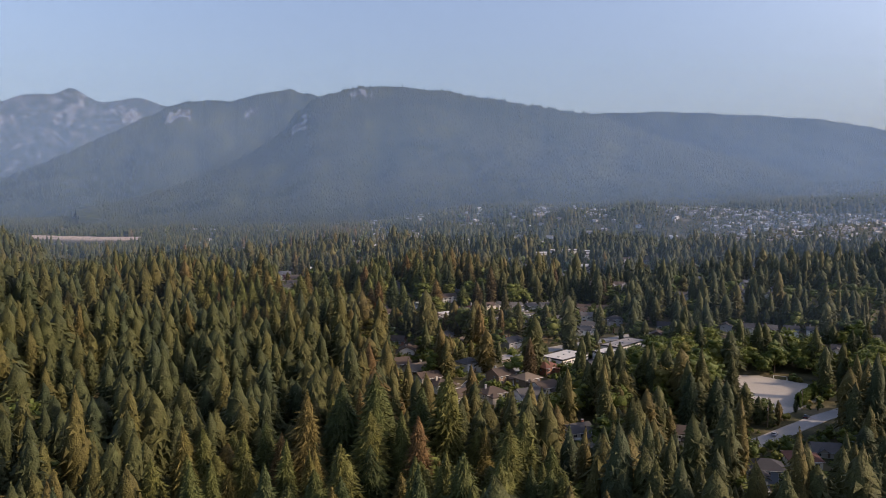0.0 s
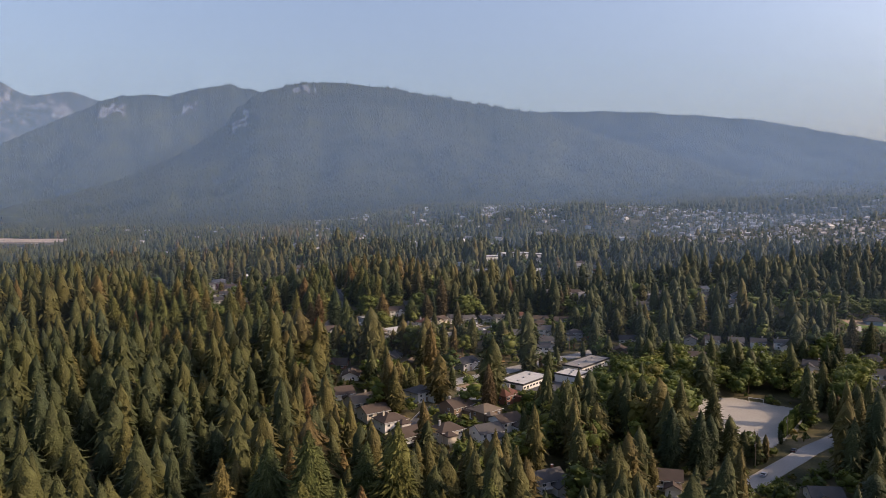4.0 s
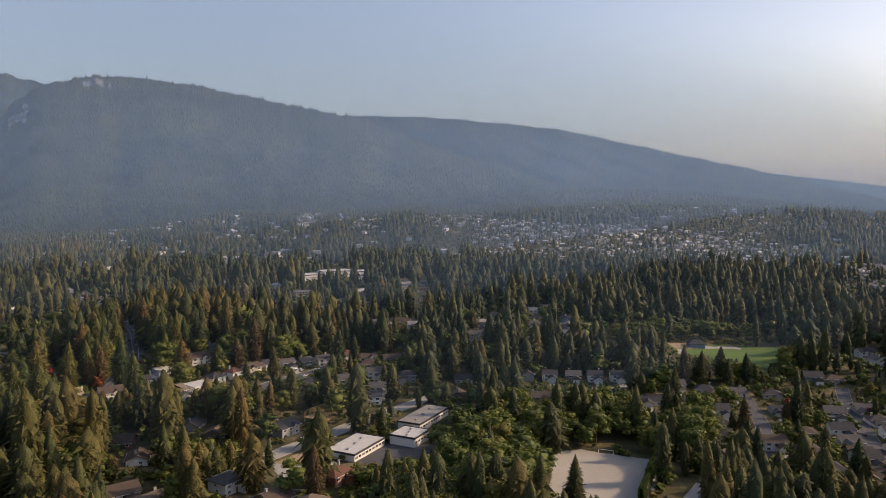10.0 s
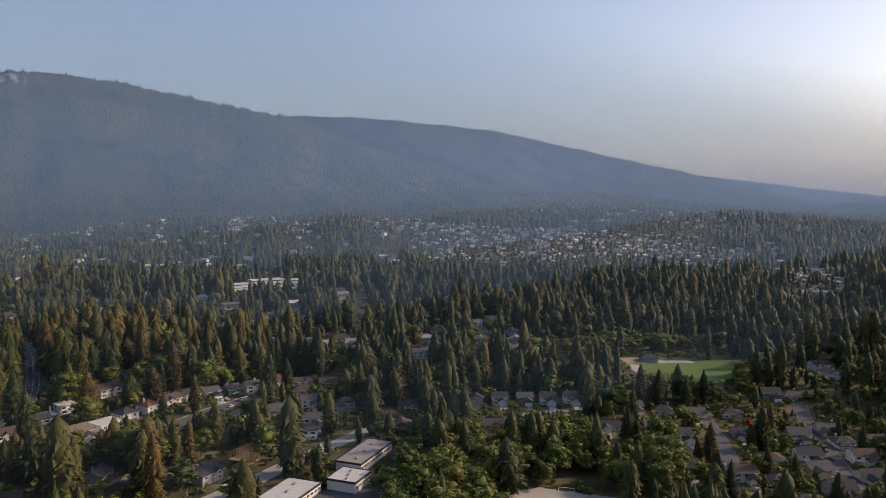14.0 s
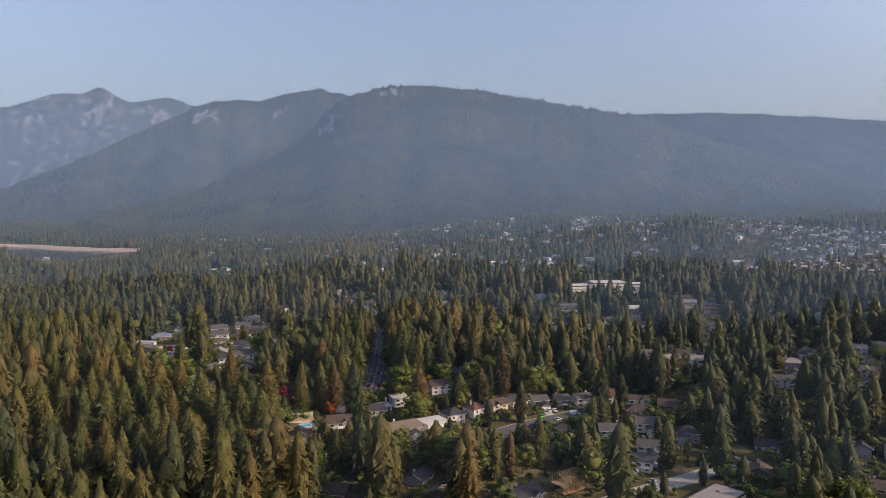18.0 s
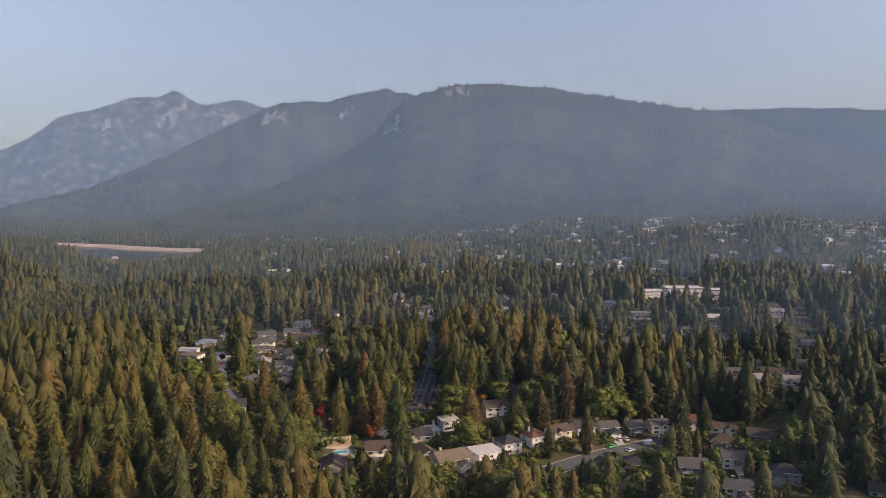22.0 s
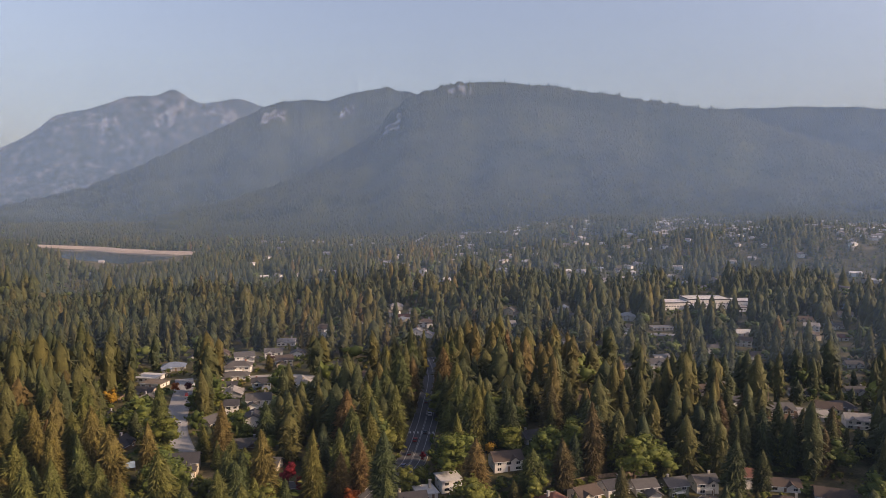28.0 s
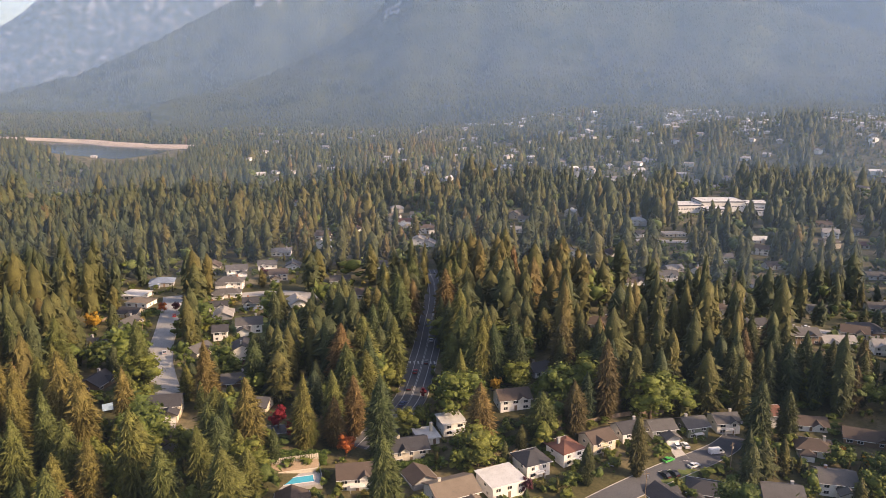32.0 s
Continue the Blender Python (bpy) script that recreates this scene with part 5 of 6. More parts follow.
for i in np.flatnonzero(own):
    if leaf[i]:
        plant(LEAFY_TREES, p[i, 0], p[i, 1], hgt[i], wide[i], k=int(i))
    else:
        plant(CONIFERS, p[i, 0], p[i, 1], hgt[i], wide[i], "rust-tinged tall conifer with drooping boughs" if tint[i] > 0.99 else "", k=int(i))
for _k, (_x, _y, _h) in enumerate(((141, 548, 22), (192, 571, 28), (205, 577, 21), (110, 374, 25), (123, 541, 15), (98, 606, 27), (108, 604, 24), (126, 608, 29), (134, 612, 31), (90, 606, 30), (86, 616, 32),
                                   (49, 592, 30), (46, 604, 33), (49, 622, 31), (52, 640, 30), (41, 588, 27), (38, 600, 30), (45, 574, 26), (84, 590, 24), (86, 640, 32), (90, 655, 30), (59, 654, 31), (57, 668, 33), (80, 672, 33), (82, 688, 33), (86, 704, 32), (63, 714, 30), (50, 690, 30)) + ((227, 600, 27), (217, 604, 29), (206, 604, 26), (246, 600, 24), (237, 608, 25), (228, 612, 28), (251, 610, 24), (217, 618, 29), (211, 626, 30), (221, 630, 27), (194, 604, 28), (226, 626, 25), (240, 596, 22), (203, 614, 30))):
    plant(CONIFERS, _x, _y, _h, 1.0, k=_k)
for _k, (_x, _y, _h) in enumerate(((137, 350, 19), (151, 357, 21), (171, 376, 20), (171, 356, 23), (199, 384, 21), (180, 340, 24), (207, 402, 19), (232, 402, 17), (162, 331, 22), (249, 410, 18), (145, 336, 18),
                                   (233, 427, 19), (296, 357, 22), (310, 366, 24), (186, 366, 22), (158, 345, 19), (339, 396, 20), (215, 412, 20), (190, 394, 20), (318, 380, 21), (284, 372, 16), (270, 400, 18), (284, 420, 20),
                                   (300, 405, 21), (262, 425, 18), (246, 436, 19))):
    plant(LEAFY_TREES, _x, _y, _h, 1.15, "large olive broadleaf tree beside the gravel field", k=_k)
for _k, (_x, _y, _h) in enumerate(((345, 370, 23), (394, 374, 24), (317, 345, 22), (306, 330, 24), (334, 300, 22), (389, 455, 27), (400, 450, 24), (411, 438, 20), (195, 322, 29), (172, 296, 27), (162, 300, 28), (430, 440, 22),
                                   (420, 452, 24), (366, 440, 20), (330, 410, 22), (356, 346, 16), (440, 330, 20), (455, 318, 24))):
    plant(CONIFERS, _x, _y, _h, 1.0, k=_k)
for _k, (_x, _y) in enumerate(((-68, 562), (-56, 556), (-46, 549), (-55, 537), (-42, 530), (-33, 524), (-45, 519), (-31, 512), (-36, 540), (-24, 518), (-83, 588), (-72, 580), (-69, 594), (-66, 550), (-52, 522),
                               (-12, 519), (-2, 512), (-62, 530), (-78, 566), (-60, 512), (-29, 556), (-37, 590), (5, 594), (14, 545), (-76, 540), (-88, 556), (-70, 516))):
    plant(CONIFERS, _x, _y, 24 + (_k * 5) % 11, 0.95, k=_k)
for _k, (_x, _y) in enumerate(FIELD_ROW):
    plant(LEAFY_TREES, _x, _y, 13 + (_k * 7) % 6, 1.25, "round olive broadleaf tree behind the ball field", k=_k)
for _k, (_x, _y) in enumerate(((400, 468), (409, 460), (418, 463), (422, 450), (431, 446), (440, 440), (430, 468), (474, 443), (487, 447), (358, 537), (368, 531), (383, 528), (352, 548))):
    plant(LEAFY_TREES, _x, _y, 12 + (_k * 5) % 6, 1.15, "dark olive broadleaf tree before the ball field", k=_k + 1)
# trees in the gardens of the dense streets
_q = np.random.default_rng(31).uniform((318, 292), (490, 446), (260, 2))
_q = _q[inside(_q[:, 0], _q[:, 1], [(296, 322), (330, 282), (420, 262), (530, 380), (476, 448), (400, 462), (330, 428)])]
_q = _q[(np.min(np.linalg.norm(_q[:, None] - np.array([c[:2] for c in CLEAR])[None], axis=2), axis=1) > 9.5) & (open_ground(_q) > 0)]
for _k, (_x, _y) in enumerate(_q[:52]):
    if _k % 5 < 2:
        plant(CONIFERS, _x, _y, 11 + (_k * 7) % 8, 1.1, k=_k)
    else:
        plant(LEAFY_TREES, _x, _y, 7 + (_k * 5) % 6, 1.2, "dark olive garden tree between the houses", k=_k)
near_c = [conifer_shape(24, 18, 100 + k, 0.31 + 0.022 * k, 7, 7, 0.03, 0.3, (0.09, 0.18)) for k in range(6)]
aside_c = [conifer_shape(14, 12, 110 + k, 0.31 + 0.025 * k, 6, 6, 0.03, 0.32, (0.12, 0.25)) for k in range(6)]
mid_c = [conifer_shape(12, 10, 120 + k, 0.32 + 0.025 * k, 5, 5, 0.03, 0.3, (0.16, 0.3)) for k in range(6)]
afar_c = [conifer_shape(6, 6, 190 + k, 0.36 + 0.025 * k, 5, 4, 0.03, 0.34, (0.26, 0.42)) for k in range(6)]
near_l = [leafy_shape(8, 250, 140 + k, size=0.034) for k in range(3)]
mid_l = [leafy_shape(4, 26, 150 + k, size=0.06) for k in range(3)]
far_l = [leafy_shape(1, 5, 170 + k, size=0.13) for k in range(3)]
far_c = [tier_shape(2, 5, 160 + k, 0.5 + 0.04 * k) for k in range(4)]


def on_ground(p):
    return np.c_[p, ground(*p.T)]


strip = np.abs(TREES[0][0][:, 0] - 50) < 150
close = np.hypot(TREES[0][0][:, 0] - 72, TREES[0][0][:, 1] - 325) < 330
CLOSE, ASIDE, own_strip = [a[~strip & ~own & close] for a in TREES[0]], [a[~strip & ~own & ~close] for a in TREES[0]], own[strip]
TREES[0] = [a[strip] for a in TREES[0]]
for (p, hgt, leaf, tint, wide), skip, cs, ls, where in ((TREES[0], own_strip, near_c, near_l, "near"), (CLOSE, None, near_c, near_l, "near"), (ASIDE, None, aside_c, mid_l, "near"), (TREES[1], None, mid_c, mid_l, "middle"), (TREES[2], None, afar_c, mid_l, "middle"), (TREES[3], None, far_c, far_l, "far"), (BEHIND, None, far_c, far_l, "near")):
    rest = ~leaf if skip is None else ~leaf & ~skip
    stand("conifer_forest", cs, on_ground(p[rest]), hgt[rest], wide[rest], tint[rest], M["conifers"], f"dense dark conifer forest, some crowns rust brown, in the {where} distance", "forest")
    rest = leaf if skip is None else leaf & ~skip
    stand("broadleaf_forest", ls, on_ground(p[rest]), hgt[rest], wide[rest] * 1.0, tint[rest], M["leafies"], f"broadleaf trees between the conifers in the {where} distance", "forest")
# young trees and thickets where the sight-line cuts keep trees low
under_p = scatter(6.4, 90, 520, 8)
under_p = under_p[under_p[:, 1] > 230]
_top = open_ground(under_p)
_r = np.random.default_rng(12)
_ok = (_top > 0.4) & (_top < 22) & (_r.uniform(0, 1, len(under_p)) < 0.62)
under_p, _top = under_p[_ok], _top[_ok]
_h, _leaf = (_top * _r.uniform(0.5, 0.9, len(_top))).clip(1.4, 13), (_r.uniform(0, 1, len(_top)) < 0.62) | (_top < 5)
for _m, _s, _mat, _n in ((_leaf, [leafy_shape(5, 80, 220 + k, size=0.042) for k in range(3)], M["leafies"], "broadleaf_thicket"), (~_leaf, mid_c, M["conifers"], "young_conifers")):
    stand(_n, _s, on_ground(under_p[_m]), _h[_m], _r.uniform(0.9, 1.3, _m.sum()), _r.uniform(0, 0.9, _m.sum()), _mat, "young trees and thickets between the gardens", "thicket")
# low garden trees between the far houses
_g = []
for _a0, _a1, _d0, _d1, _n in SUBURBS:
    _k = int((_a1 - _a0) * 0.00873 * (_d1 ** 2 - (_d0 - 120) ** 2) / 85)
    _a, _d = np.radians(_r.uniform(_a0 - 0.8, _a1 + 0.8, _k)), np.sqrt(_r.uniform((_d0 - 120) ** 2, _d1 ** 2, _k))
    _g.append(np.stack([VIEW[0] - _d * np.sin(_a), VIEW[1] + _d * np.cos(_a)], -1))
_g = np.concatenate(_g)
stand("suburb_trees", [tier_shape(1, 5, 210 + k, 1.15) for k in range(4)], on_ground(_g) - (0, 0, 0.5), _r.uniform(2.5, 7.5, len(_g)), _r.uniform(0.8, 1.3, len(_g)), _r.uniform(0, 0.8, len(_g)), M["conifers"], "low garden trees between the far houses", "trees")
slope_p = np.concatenate(SLOPE_TREES)
_r = np.random.default_rng(5)
stand("mountain_trees", [tier_shape(1, 4, 180 + k, 0.6) for k in range(3)], slope_p - (0, 0, 4), _r.normal(14, 3.0, len(slope_p)).clip(8, 22), _r.uniform(0.8, 1.3, len(slope_p)),
      _r.uniform(0, 0.4, len(slope_p)), M["conifers"], "conifers covering the mountain slopes", "forest")

# ---- far suburbs, lake and dam ----
_r = np.random.default_rng(21)
_v, _f, _rv, _rf = [], [], [], []


def far_house(x, y, turn, w, d, h):
    z = float(ground(x, y)) - 1
    c, s = math.cos(turn), math.sin(turn)
    b = len(_v)
    _v.extend((x + a * c - q * s, y + a * s + q * c, z + k) for a, q, k in box_verts(-w / 2, w / 2, -d / 2, d / 2, 0, h))
    _f.extend(tuple(i + b for i in q) for q in BOX_FACES)
    g, q = gable_roof(w, d, h, d * 0.22, 0.6, 0.3)
    b = len(_rv)
    _rv.extend((x + a * c - e * s, y + a * s + e * c, z + k) for a, e, k in g)
    _rf.extend(tuple(i + b for i in p) for p in q)


for _a0, _a1, _d0, _d1, _n in SUBURBS:
    _t = _r.uniform(0, 1.5)
    for _k in range(int(_n * 3.6)):
        _a, _d = np.radians(_r.uniform(_a0, _a1)), _d0 + (_d1 - _d0) * _r.uniform(0, 1) ** 0.8
        far_house(VIEW[0] - _d * np.sin(_a), VIEW[1] + _d * np.cos(_a), _t + (_k % 2) * 1.57, _r.uniform(6, 10), _r.uniform(5.5, 7.5), _r.uniform(2.6, 4.4))
for _x, _y in LONE:
    far_house(_x, _y, _r.uniform(0, 3), _r.uniform(8, 15), _r.uniform(6, 9), _r.uniform(3.5, 6))
_walls = material("far_walls", (0.6, 0.58, 0.54), 0.8, 0.1, 0.01, 0.3, by="island", ramp=[(0.0, (0.34, 0.31, 0.28)), (0.5, (0.45, 0.43, 0.40)), (1.0, (0.80, 0.78, 0.75))])
_roofs = material("far_roofs", (0.3, 0.28, 0.26), 0.8, 0.1, 0.01, 0.3, by="island", ramp=[(0.0, (0.10, 0.09, 0.09)), (0.4, (0.28, 0.25, 0.23)), (0.75, (0.42, 0.39, 0.36)), (1.0, (0.72, 0.70, 0.67))])
town = tagged(new("suburb", mesh_from("suburb", _v, _f, _walls)), "hundreds of small pale houses on the far slope", "houses", kind="stuff")
_roof_ob = new("suburb_roofs", mesh_from("suburb_roofs", _rv, _rf, _roofs))
_roof_ob.parent = town
tagged(_roof_ob, "grey and brown pitched roofs")

SHORE = [(-1000, 2125), (-856, 2096), (-726, 2068), (-640, 1990), (-581, 1964), (-500, 1930), (-430, 1905), (-380, 1890)]
tagged(new("water", mesh_from("water", [(-1400, 1492, 3.0), (-300, 1492, 3.0), (-300, 2200, 3.0), (-1400, 2200, 3.0)], [(0, 1, 2, 3)], M["water"])), "still dark reservoir between wooded hills", "lake", kind="structure")
_q, _n = along(SHORE, 10)
_p = np.stack([np.c_[_q - _n * 5, np.full(len(_q), 2.5)], np.c_[_q, np.maximum(5.5, ground(*_q.T) + 1)], np.c_[_q + _n * 26 * (1 + 0.3 * ripples(_q[:, :1], _q[:, 1:], 120, 3)), np.maximum(9.0, ground(*(_q + _n * 26).T) + 2)],
               np.c_[_q + _n * 44, ground(*(_q + _n * 44).T)]], 1)
tagged(new("shore", mesh_of("shore", _p.reshape(-1, 3), sheet(len(_q), 4), material("shore_sand", (0.46, 0.36, 0.27), 0.95, 0.2, 0.02, 0.2), True)), "bare sandy shore of the lowered reservoir", "shore", kind="structure")
dam = thing("dam", pose(-474, 1472, -8, 0, 0, -24), "pale concrete dam with spillway piers", "dam")
part("wall", boxes("wall", M["concrete"], (-60, 60, -4, 4, -40, 9)), dam, "pale concrete dam wall")
part("spillway", boxes("spillway", WALL["cream"], (-10, 10, -16, -4, -40, 5)), dam, "pale concrete spillway chute")
for _k in range(5):
    part("pier", boxes("pier", WALL["cream"], (-1.2, 1.2, -4.5, 4.5, 9.003, 15)), dam, "", pose(-20 + 10 * _k, 0, 0))
part("gatehouse", boxes("gatehouse", WALL["white"], (-26, 26, -3, 3, 15.003, 18)), dam, "white gatehouse over the piers")


# ---- cars ----
def extrude(name, outline, y0, y1, mat):
    n = len(outline)
    v = [(x, y0, z) for x, z in outline] + [(x, y1, z) for x, z in outline]
    return mesh_from(name, v, [tuple(range(n)), tuple(range(2 * n - 1, n - 1, -1))] + [(i, i + n, (i + 1) % n + n, (i + 1) % n) for i in range(n)], mat)


def wheel_mesh(r, w, mat, name):
    n = 12
    v = [(r * math.cos(6.283 * k / n), s * w / 2, r * math.sin(6.283 * k / n)) for s in (-1, 1) for k in range(n)]
    return mesh_from(name, v, [tuple(range(n)), tuple(range(2 * n - 1, n - 1, -1))] + [(k, k + n, (k + 1) % n + n, (k + 1) % n) for k in range(n)], mat)


TYRE, RIM = wheel_mesh(0.33, 0.22, M["tyre"], "tyre"), wheel_mesh(0.19, 0.24, M["steel"], "rim")


def car(x, y, turn, colour, van=False, label=""):
    """A parked car: body, glazed cabin, roof and four wheels."""
    ob = thing("van" if van else "car", pose(x, y, float(ground(x, y)) + 0.15, 0, 0, turn), label or f"parked {colour} car on the street", "van" if van else "car", "parked cars")
    n, w = (2.75, 0.98) if van else (2.2, 0.9)
    if van:
        body = [(-n, 0.35), (n - 0.05, 0.35), (n, 0.9), (n - 0.7, 1.15), (n - 1.25, 2.1), (-n + 0.1, 2.15), (-n, 1.9)]
        part("body", extrude("body", body, -w, w, PAINT[colour]), ob)
        part("windscreen", extrude("windscreen", [(n - 0.68, 1.2), (n - 0.62, 1.2), (n - 1.16, 2.0), (n - 1.22, 2.0)], -w + 0.12, w - 0.12, M["glass"]), ob)
        part("side_window", extrude("side_window", [(n - 0.95, 1.2), (n - 1.35, 1.9), (n - 1.95, 1.9), (n - 1.95, 1.2)], -w - 0.012, w + 0.012, M["glass"]), ob, "dark side windows")
    else:
        part("body", extrude("body", [(-n, 0.3), (n, 0.3), (n + 0.02, 0.62), (n - 0.25, 0.82), (0.95, 0.95), (-1.5, 1.0), (-n, 0.95)], -w, w, PAINT[colour]), ob)
        part("cabin", extrude("cabin", [(1.0, 0.95), (0.3, 1.42), (-1.15, 1.44), (-1.85, 0.98)], -w + 0.1, w - 0.1, M["glass"]), ob, "dark glazed cabin")
        part("roof", extrude("roof", [(0.34, 1.4), (0.28, 1.47), (-1.1, 1.49), (-1.2, 1.42)], -w + 0.12, w - 0.12, PAINT[colour]), ob)
    for sx in (-1, 1):
        for sy in (-1, 1):
            t = part("wheel", TYRE, ob, "black tyre", pose(sx * n * 0.62, sy * (w - 0.1), 0.33))
            part("rim", RIM, t)
        part("headlight" if sx > 0 else "tail_light", boxes("lamp", M["trim"] if sx > 0 else PAINT["red"], (-0.04, 0.04, -w + 0.1, w - 0.1, 0.62, 0.76)), ob, "", pose(sx * (n - 0.02), 0, 0))
    return ob


car(175, 566.5, 12, "white", True, "white delivery van parked on the cul-de-sac")
CARS = [(155, 558, 30, "green"), (163.5, 556.5, 28, "white"), (161, 568, 100, "white"), (164.5, 569, 100, "white"), (151, 549, 118, "black"), (154.5, 550.5, 118, "black"), (134, 553, 70, "silver"),
                       (64.3, 606, 80, "black"), (66.3, 622, 84, "red"), (71, 632, 84, "black"), (73.2, 660, 86, "silver"), (71.3, 684, 87, "black"), (62, 592, 68, "blue")]
CARS += [
                       (-64, 706, 108, "red"), (-56, 690, 108, "black"), (-66, 728, 20, "white"), (-46, 640, 110, "silver"), (-60, 580, 20, "red"), (88, 526, 30, "black"), (71, 530, 60, "blue"),
                       (308, 473, 20, "red"), (302, 478, 20, "white"), (316, 470, 110, "black"), (130, 455, 30, "white"), (186, 484, 28, "silver"), (98, 386, 30, "white"), (78, 376, 50, "black"),
                       (198, 292, 40, "silver"), (228, 312, 40, "black"), (352, 366, 48, "white"), (410, 345, 45, "black"), (445, 378, 45, "white"), (268, 688, -16, "white"), (285, 683, -16, "blue")]
for _x, _y, _t, _c in CARS:
    car(_x, _y, _t, _c)

# ---- gardens ----
def colour_tree(x, y, h, mat, label, seed, wide=1.0, kind="broadleaf_tree"):
    """A single broadleaf garden tree in autumn colour."""
    ob = thing(kind, pose(x, y, float(ground(x, y)), 0, 0, seed * 40) @ Matrix.Diagonal((h * wide, h * wide, h, 1)), label, "tree")
    v, f = leafy_shape(16, 900, 200 + seed, size=0.026)
    part("crown", mesh_of("crown", v, f, M[mat]), ob)
    part("trunk", trunk_mesh("trunk", 0.6, 0.022, 5, seed), ob)


for _k, (_x, _y, _h, _m, _l) in enumerate((
        (99, 598, 8, "leaf_gold", "bright golden autumn maple beside a house"), (19, 567, 9, "leaf_red", "crimson maple in a garden"), (25, 562, 7, "leaf_red", "crimson maple in a garden"),
        (44, 555, 8.5, "leaf_orange", "orange-red autumn tree by the lane"), (103, 536, 6, "leaf_plum", "dark plum-leaved tree beside the white roof"), (70, 598, 4.5, "leaf_red", "small crimson tree at the roadside"),
        (-56, 527, 9, "leaf_red", "crimson maple among conifers"), (-66, 715, 6, "leaf_plum", "dark plum-leaved tree at the kerb"), (-72, 712, 7, "leaf_orange", "rusty orange tree in a front garden"),
        (-34, 790, 8, "leaf_plum", "dark plum-leaved tree beside the roofs"), (-2, 612, 8, "leaf_plum", "dark plum-leaved tree in a garden"), (-100, 690, 11, "leaf_gold", "yellowing tree at the forest edge"),
        (140, 590, 8, "leaf_orange", "orange shrub maple behind the row"), (226, 560, 5, "leaf_gold", "golden bush in a garden"), (220, 566, 5, "leaf_orange", "orange bush in a garden"), (232, 562, 5, "hedge", "round clipped green bush"),
        (64, 440, 7, "leaf_plum", "dark plum-leaved tree beside a roof"), (233, 525, 6, "leaf_orange", "orange tree at the street corner"), (148, 588, 17, "leaf_lime", "tall yellow-green broadleaf tree"),
        (163, 592, 18, "leaf_lime", "tall yellow-green broadleaf tree"), (140, 585, 13, "leaf_lime", "tall yellow-green broadleaf tree"), (180, 596, 11, "leaf_gold", "pointed yellow tree behind the row"),
        (-5, 541, 13, "leaf_lime", "bright green leafy garden tree"), (-14, 536, 13, "leaf_lime", "bright green leafy garden tree"), (-30, 532, 14, "leaf_lime", "bright green leafy garden tree"), (-22, 522, 19, "leaf_lime", "tall bright green leafy tree among conifers"), (-15, 519, 17, "leaf_lime", "tall bright green leafy tree among conifers"), (-4, 526, 15, "leaf_lime", "tall bright green leafy tree among conifers"), (6, 536, 14, "leaf_lime", "tall bright green leafy tree among conifers"), (2, 538, 11, "leaf_lime", "bright green leafy garden tree"),
        (180, 395, 15, "leafy", "olive broadleaf tree on the bank"), (420, 400, 6, "leaf_red", "crimson tree among the houses"), (448, 366, 6, "leaf_plum", "dark plum-leaved tree among the houses"))):
    colour_tree(_x, _y, _h, _m, _l, _k, 0.55 if "tall" in _l or "pointed" in _l else 1.0)


def hedge(points, width, height, label):
    """A hedge that follows a line: an uneven block under a coat of leaves."""
    q, n = along(points, 0.6)
    r = np.random.default_rng(len(q))
    prof = [(-1, 0), (-1, 0.55), (-0.8, 1), (0, 1.05), (0.8, 1), (1, 0.55), (1, 0)]
    lift = 1 + 0.1 * ripples(q[:, 0], q[:, 1], 5, 3, 3)
    p = np.stack([np.c_[q + n * (o * width / 2.3), ground(*q.T) - 0.2 + z * height * lift] for o, z in prof], 1) + r.normal(0, 0.15, (len(q), 7, 3))
    coat = int(len(q) * height * 34)
    i, j, u, w = r.integers(0, len(q) - 1, coat), r.integers(0, 6, coat), r.uniform(0, 1, (coat, 1)), r.uniform(0, 1, (coat, 1))
    at = (p[i, j] * (1 - u) + p[i + 1, j] * u) * (1 - w) + (p[i, j + 1] * (1 - u) + p[i + 1, j + 1] * u) * w + r.normal(0, 0.2, (coat, 3))
    t1, t2 = r.normal(0, 0.2, (coat, 3)), r.normal(0, 0.16, (coat, 3))
    leaves = np.stack([at - t1, at - t2, at + t1, at + t2], 1).reshape(-1, 3)
    v = np.concatenate([p.reshape(-1, 3), leaves])
    f = np.concatenate([sheet(len(q), 7)[:, ::-1], np.arange(coat * 4).reshape(-1, 4) + len(q) * 7])
    tagged(new("hedge", mesh_of("hedge", v, f, M["hedge"])), label, "hedge")


hedge([(60, 549), (67, 550), (74, 553)], 2.2, 2.6, "clipped bright green hedge below a house")
hedge([(24, 546), (31, 548), (38, 550)], 2.6, 4.2, "tall dark green hedge above the pool terrace")
hedge([(86, 556), (94, 560), (104, 566)], 2.0, 2.4, "dense green hedge behind the gardens")
hedge([(236, 330), (246, 338), (262, 352), (276, 362)], 2.5, 6.5, "tall hedge of narrow trees along the gravel field")
hedge([(214, 500), (226, 508), (238, 514)], 2, 2.2, "clipped hedge along the pale street")
hedge([(92, 604), (104, 610), (114, 612)], 2.4, 2.6, "green hedge round a house among conifers")

pool = thing("swimming_pool", pose(31, 538, float(ground(31, 538)) + 0.3, 0, 0, 14), "turquoise swimming pool on a terraced garden", "pool")
part("deck", boxes("deck", M["concrete"], (-7, 7, -4, 4, -2.5, 0.1)), pool, "pale concrete pool deck")
part("water", boxes("water", M["pool"], (-4.6, 4.6, -1.9, 1.9, 0.104, 0.12)), pool, "turquoise water")
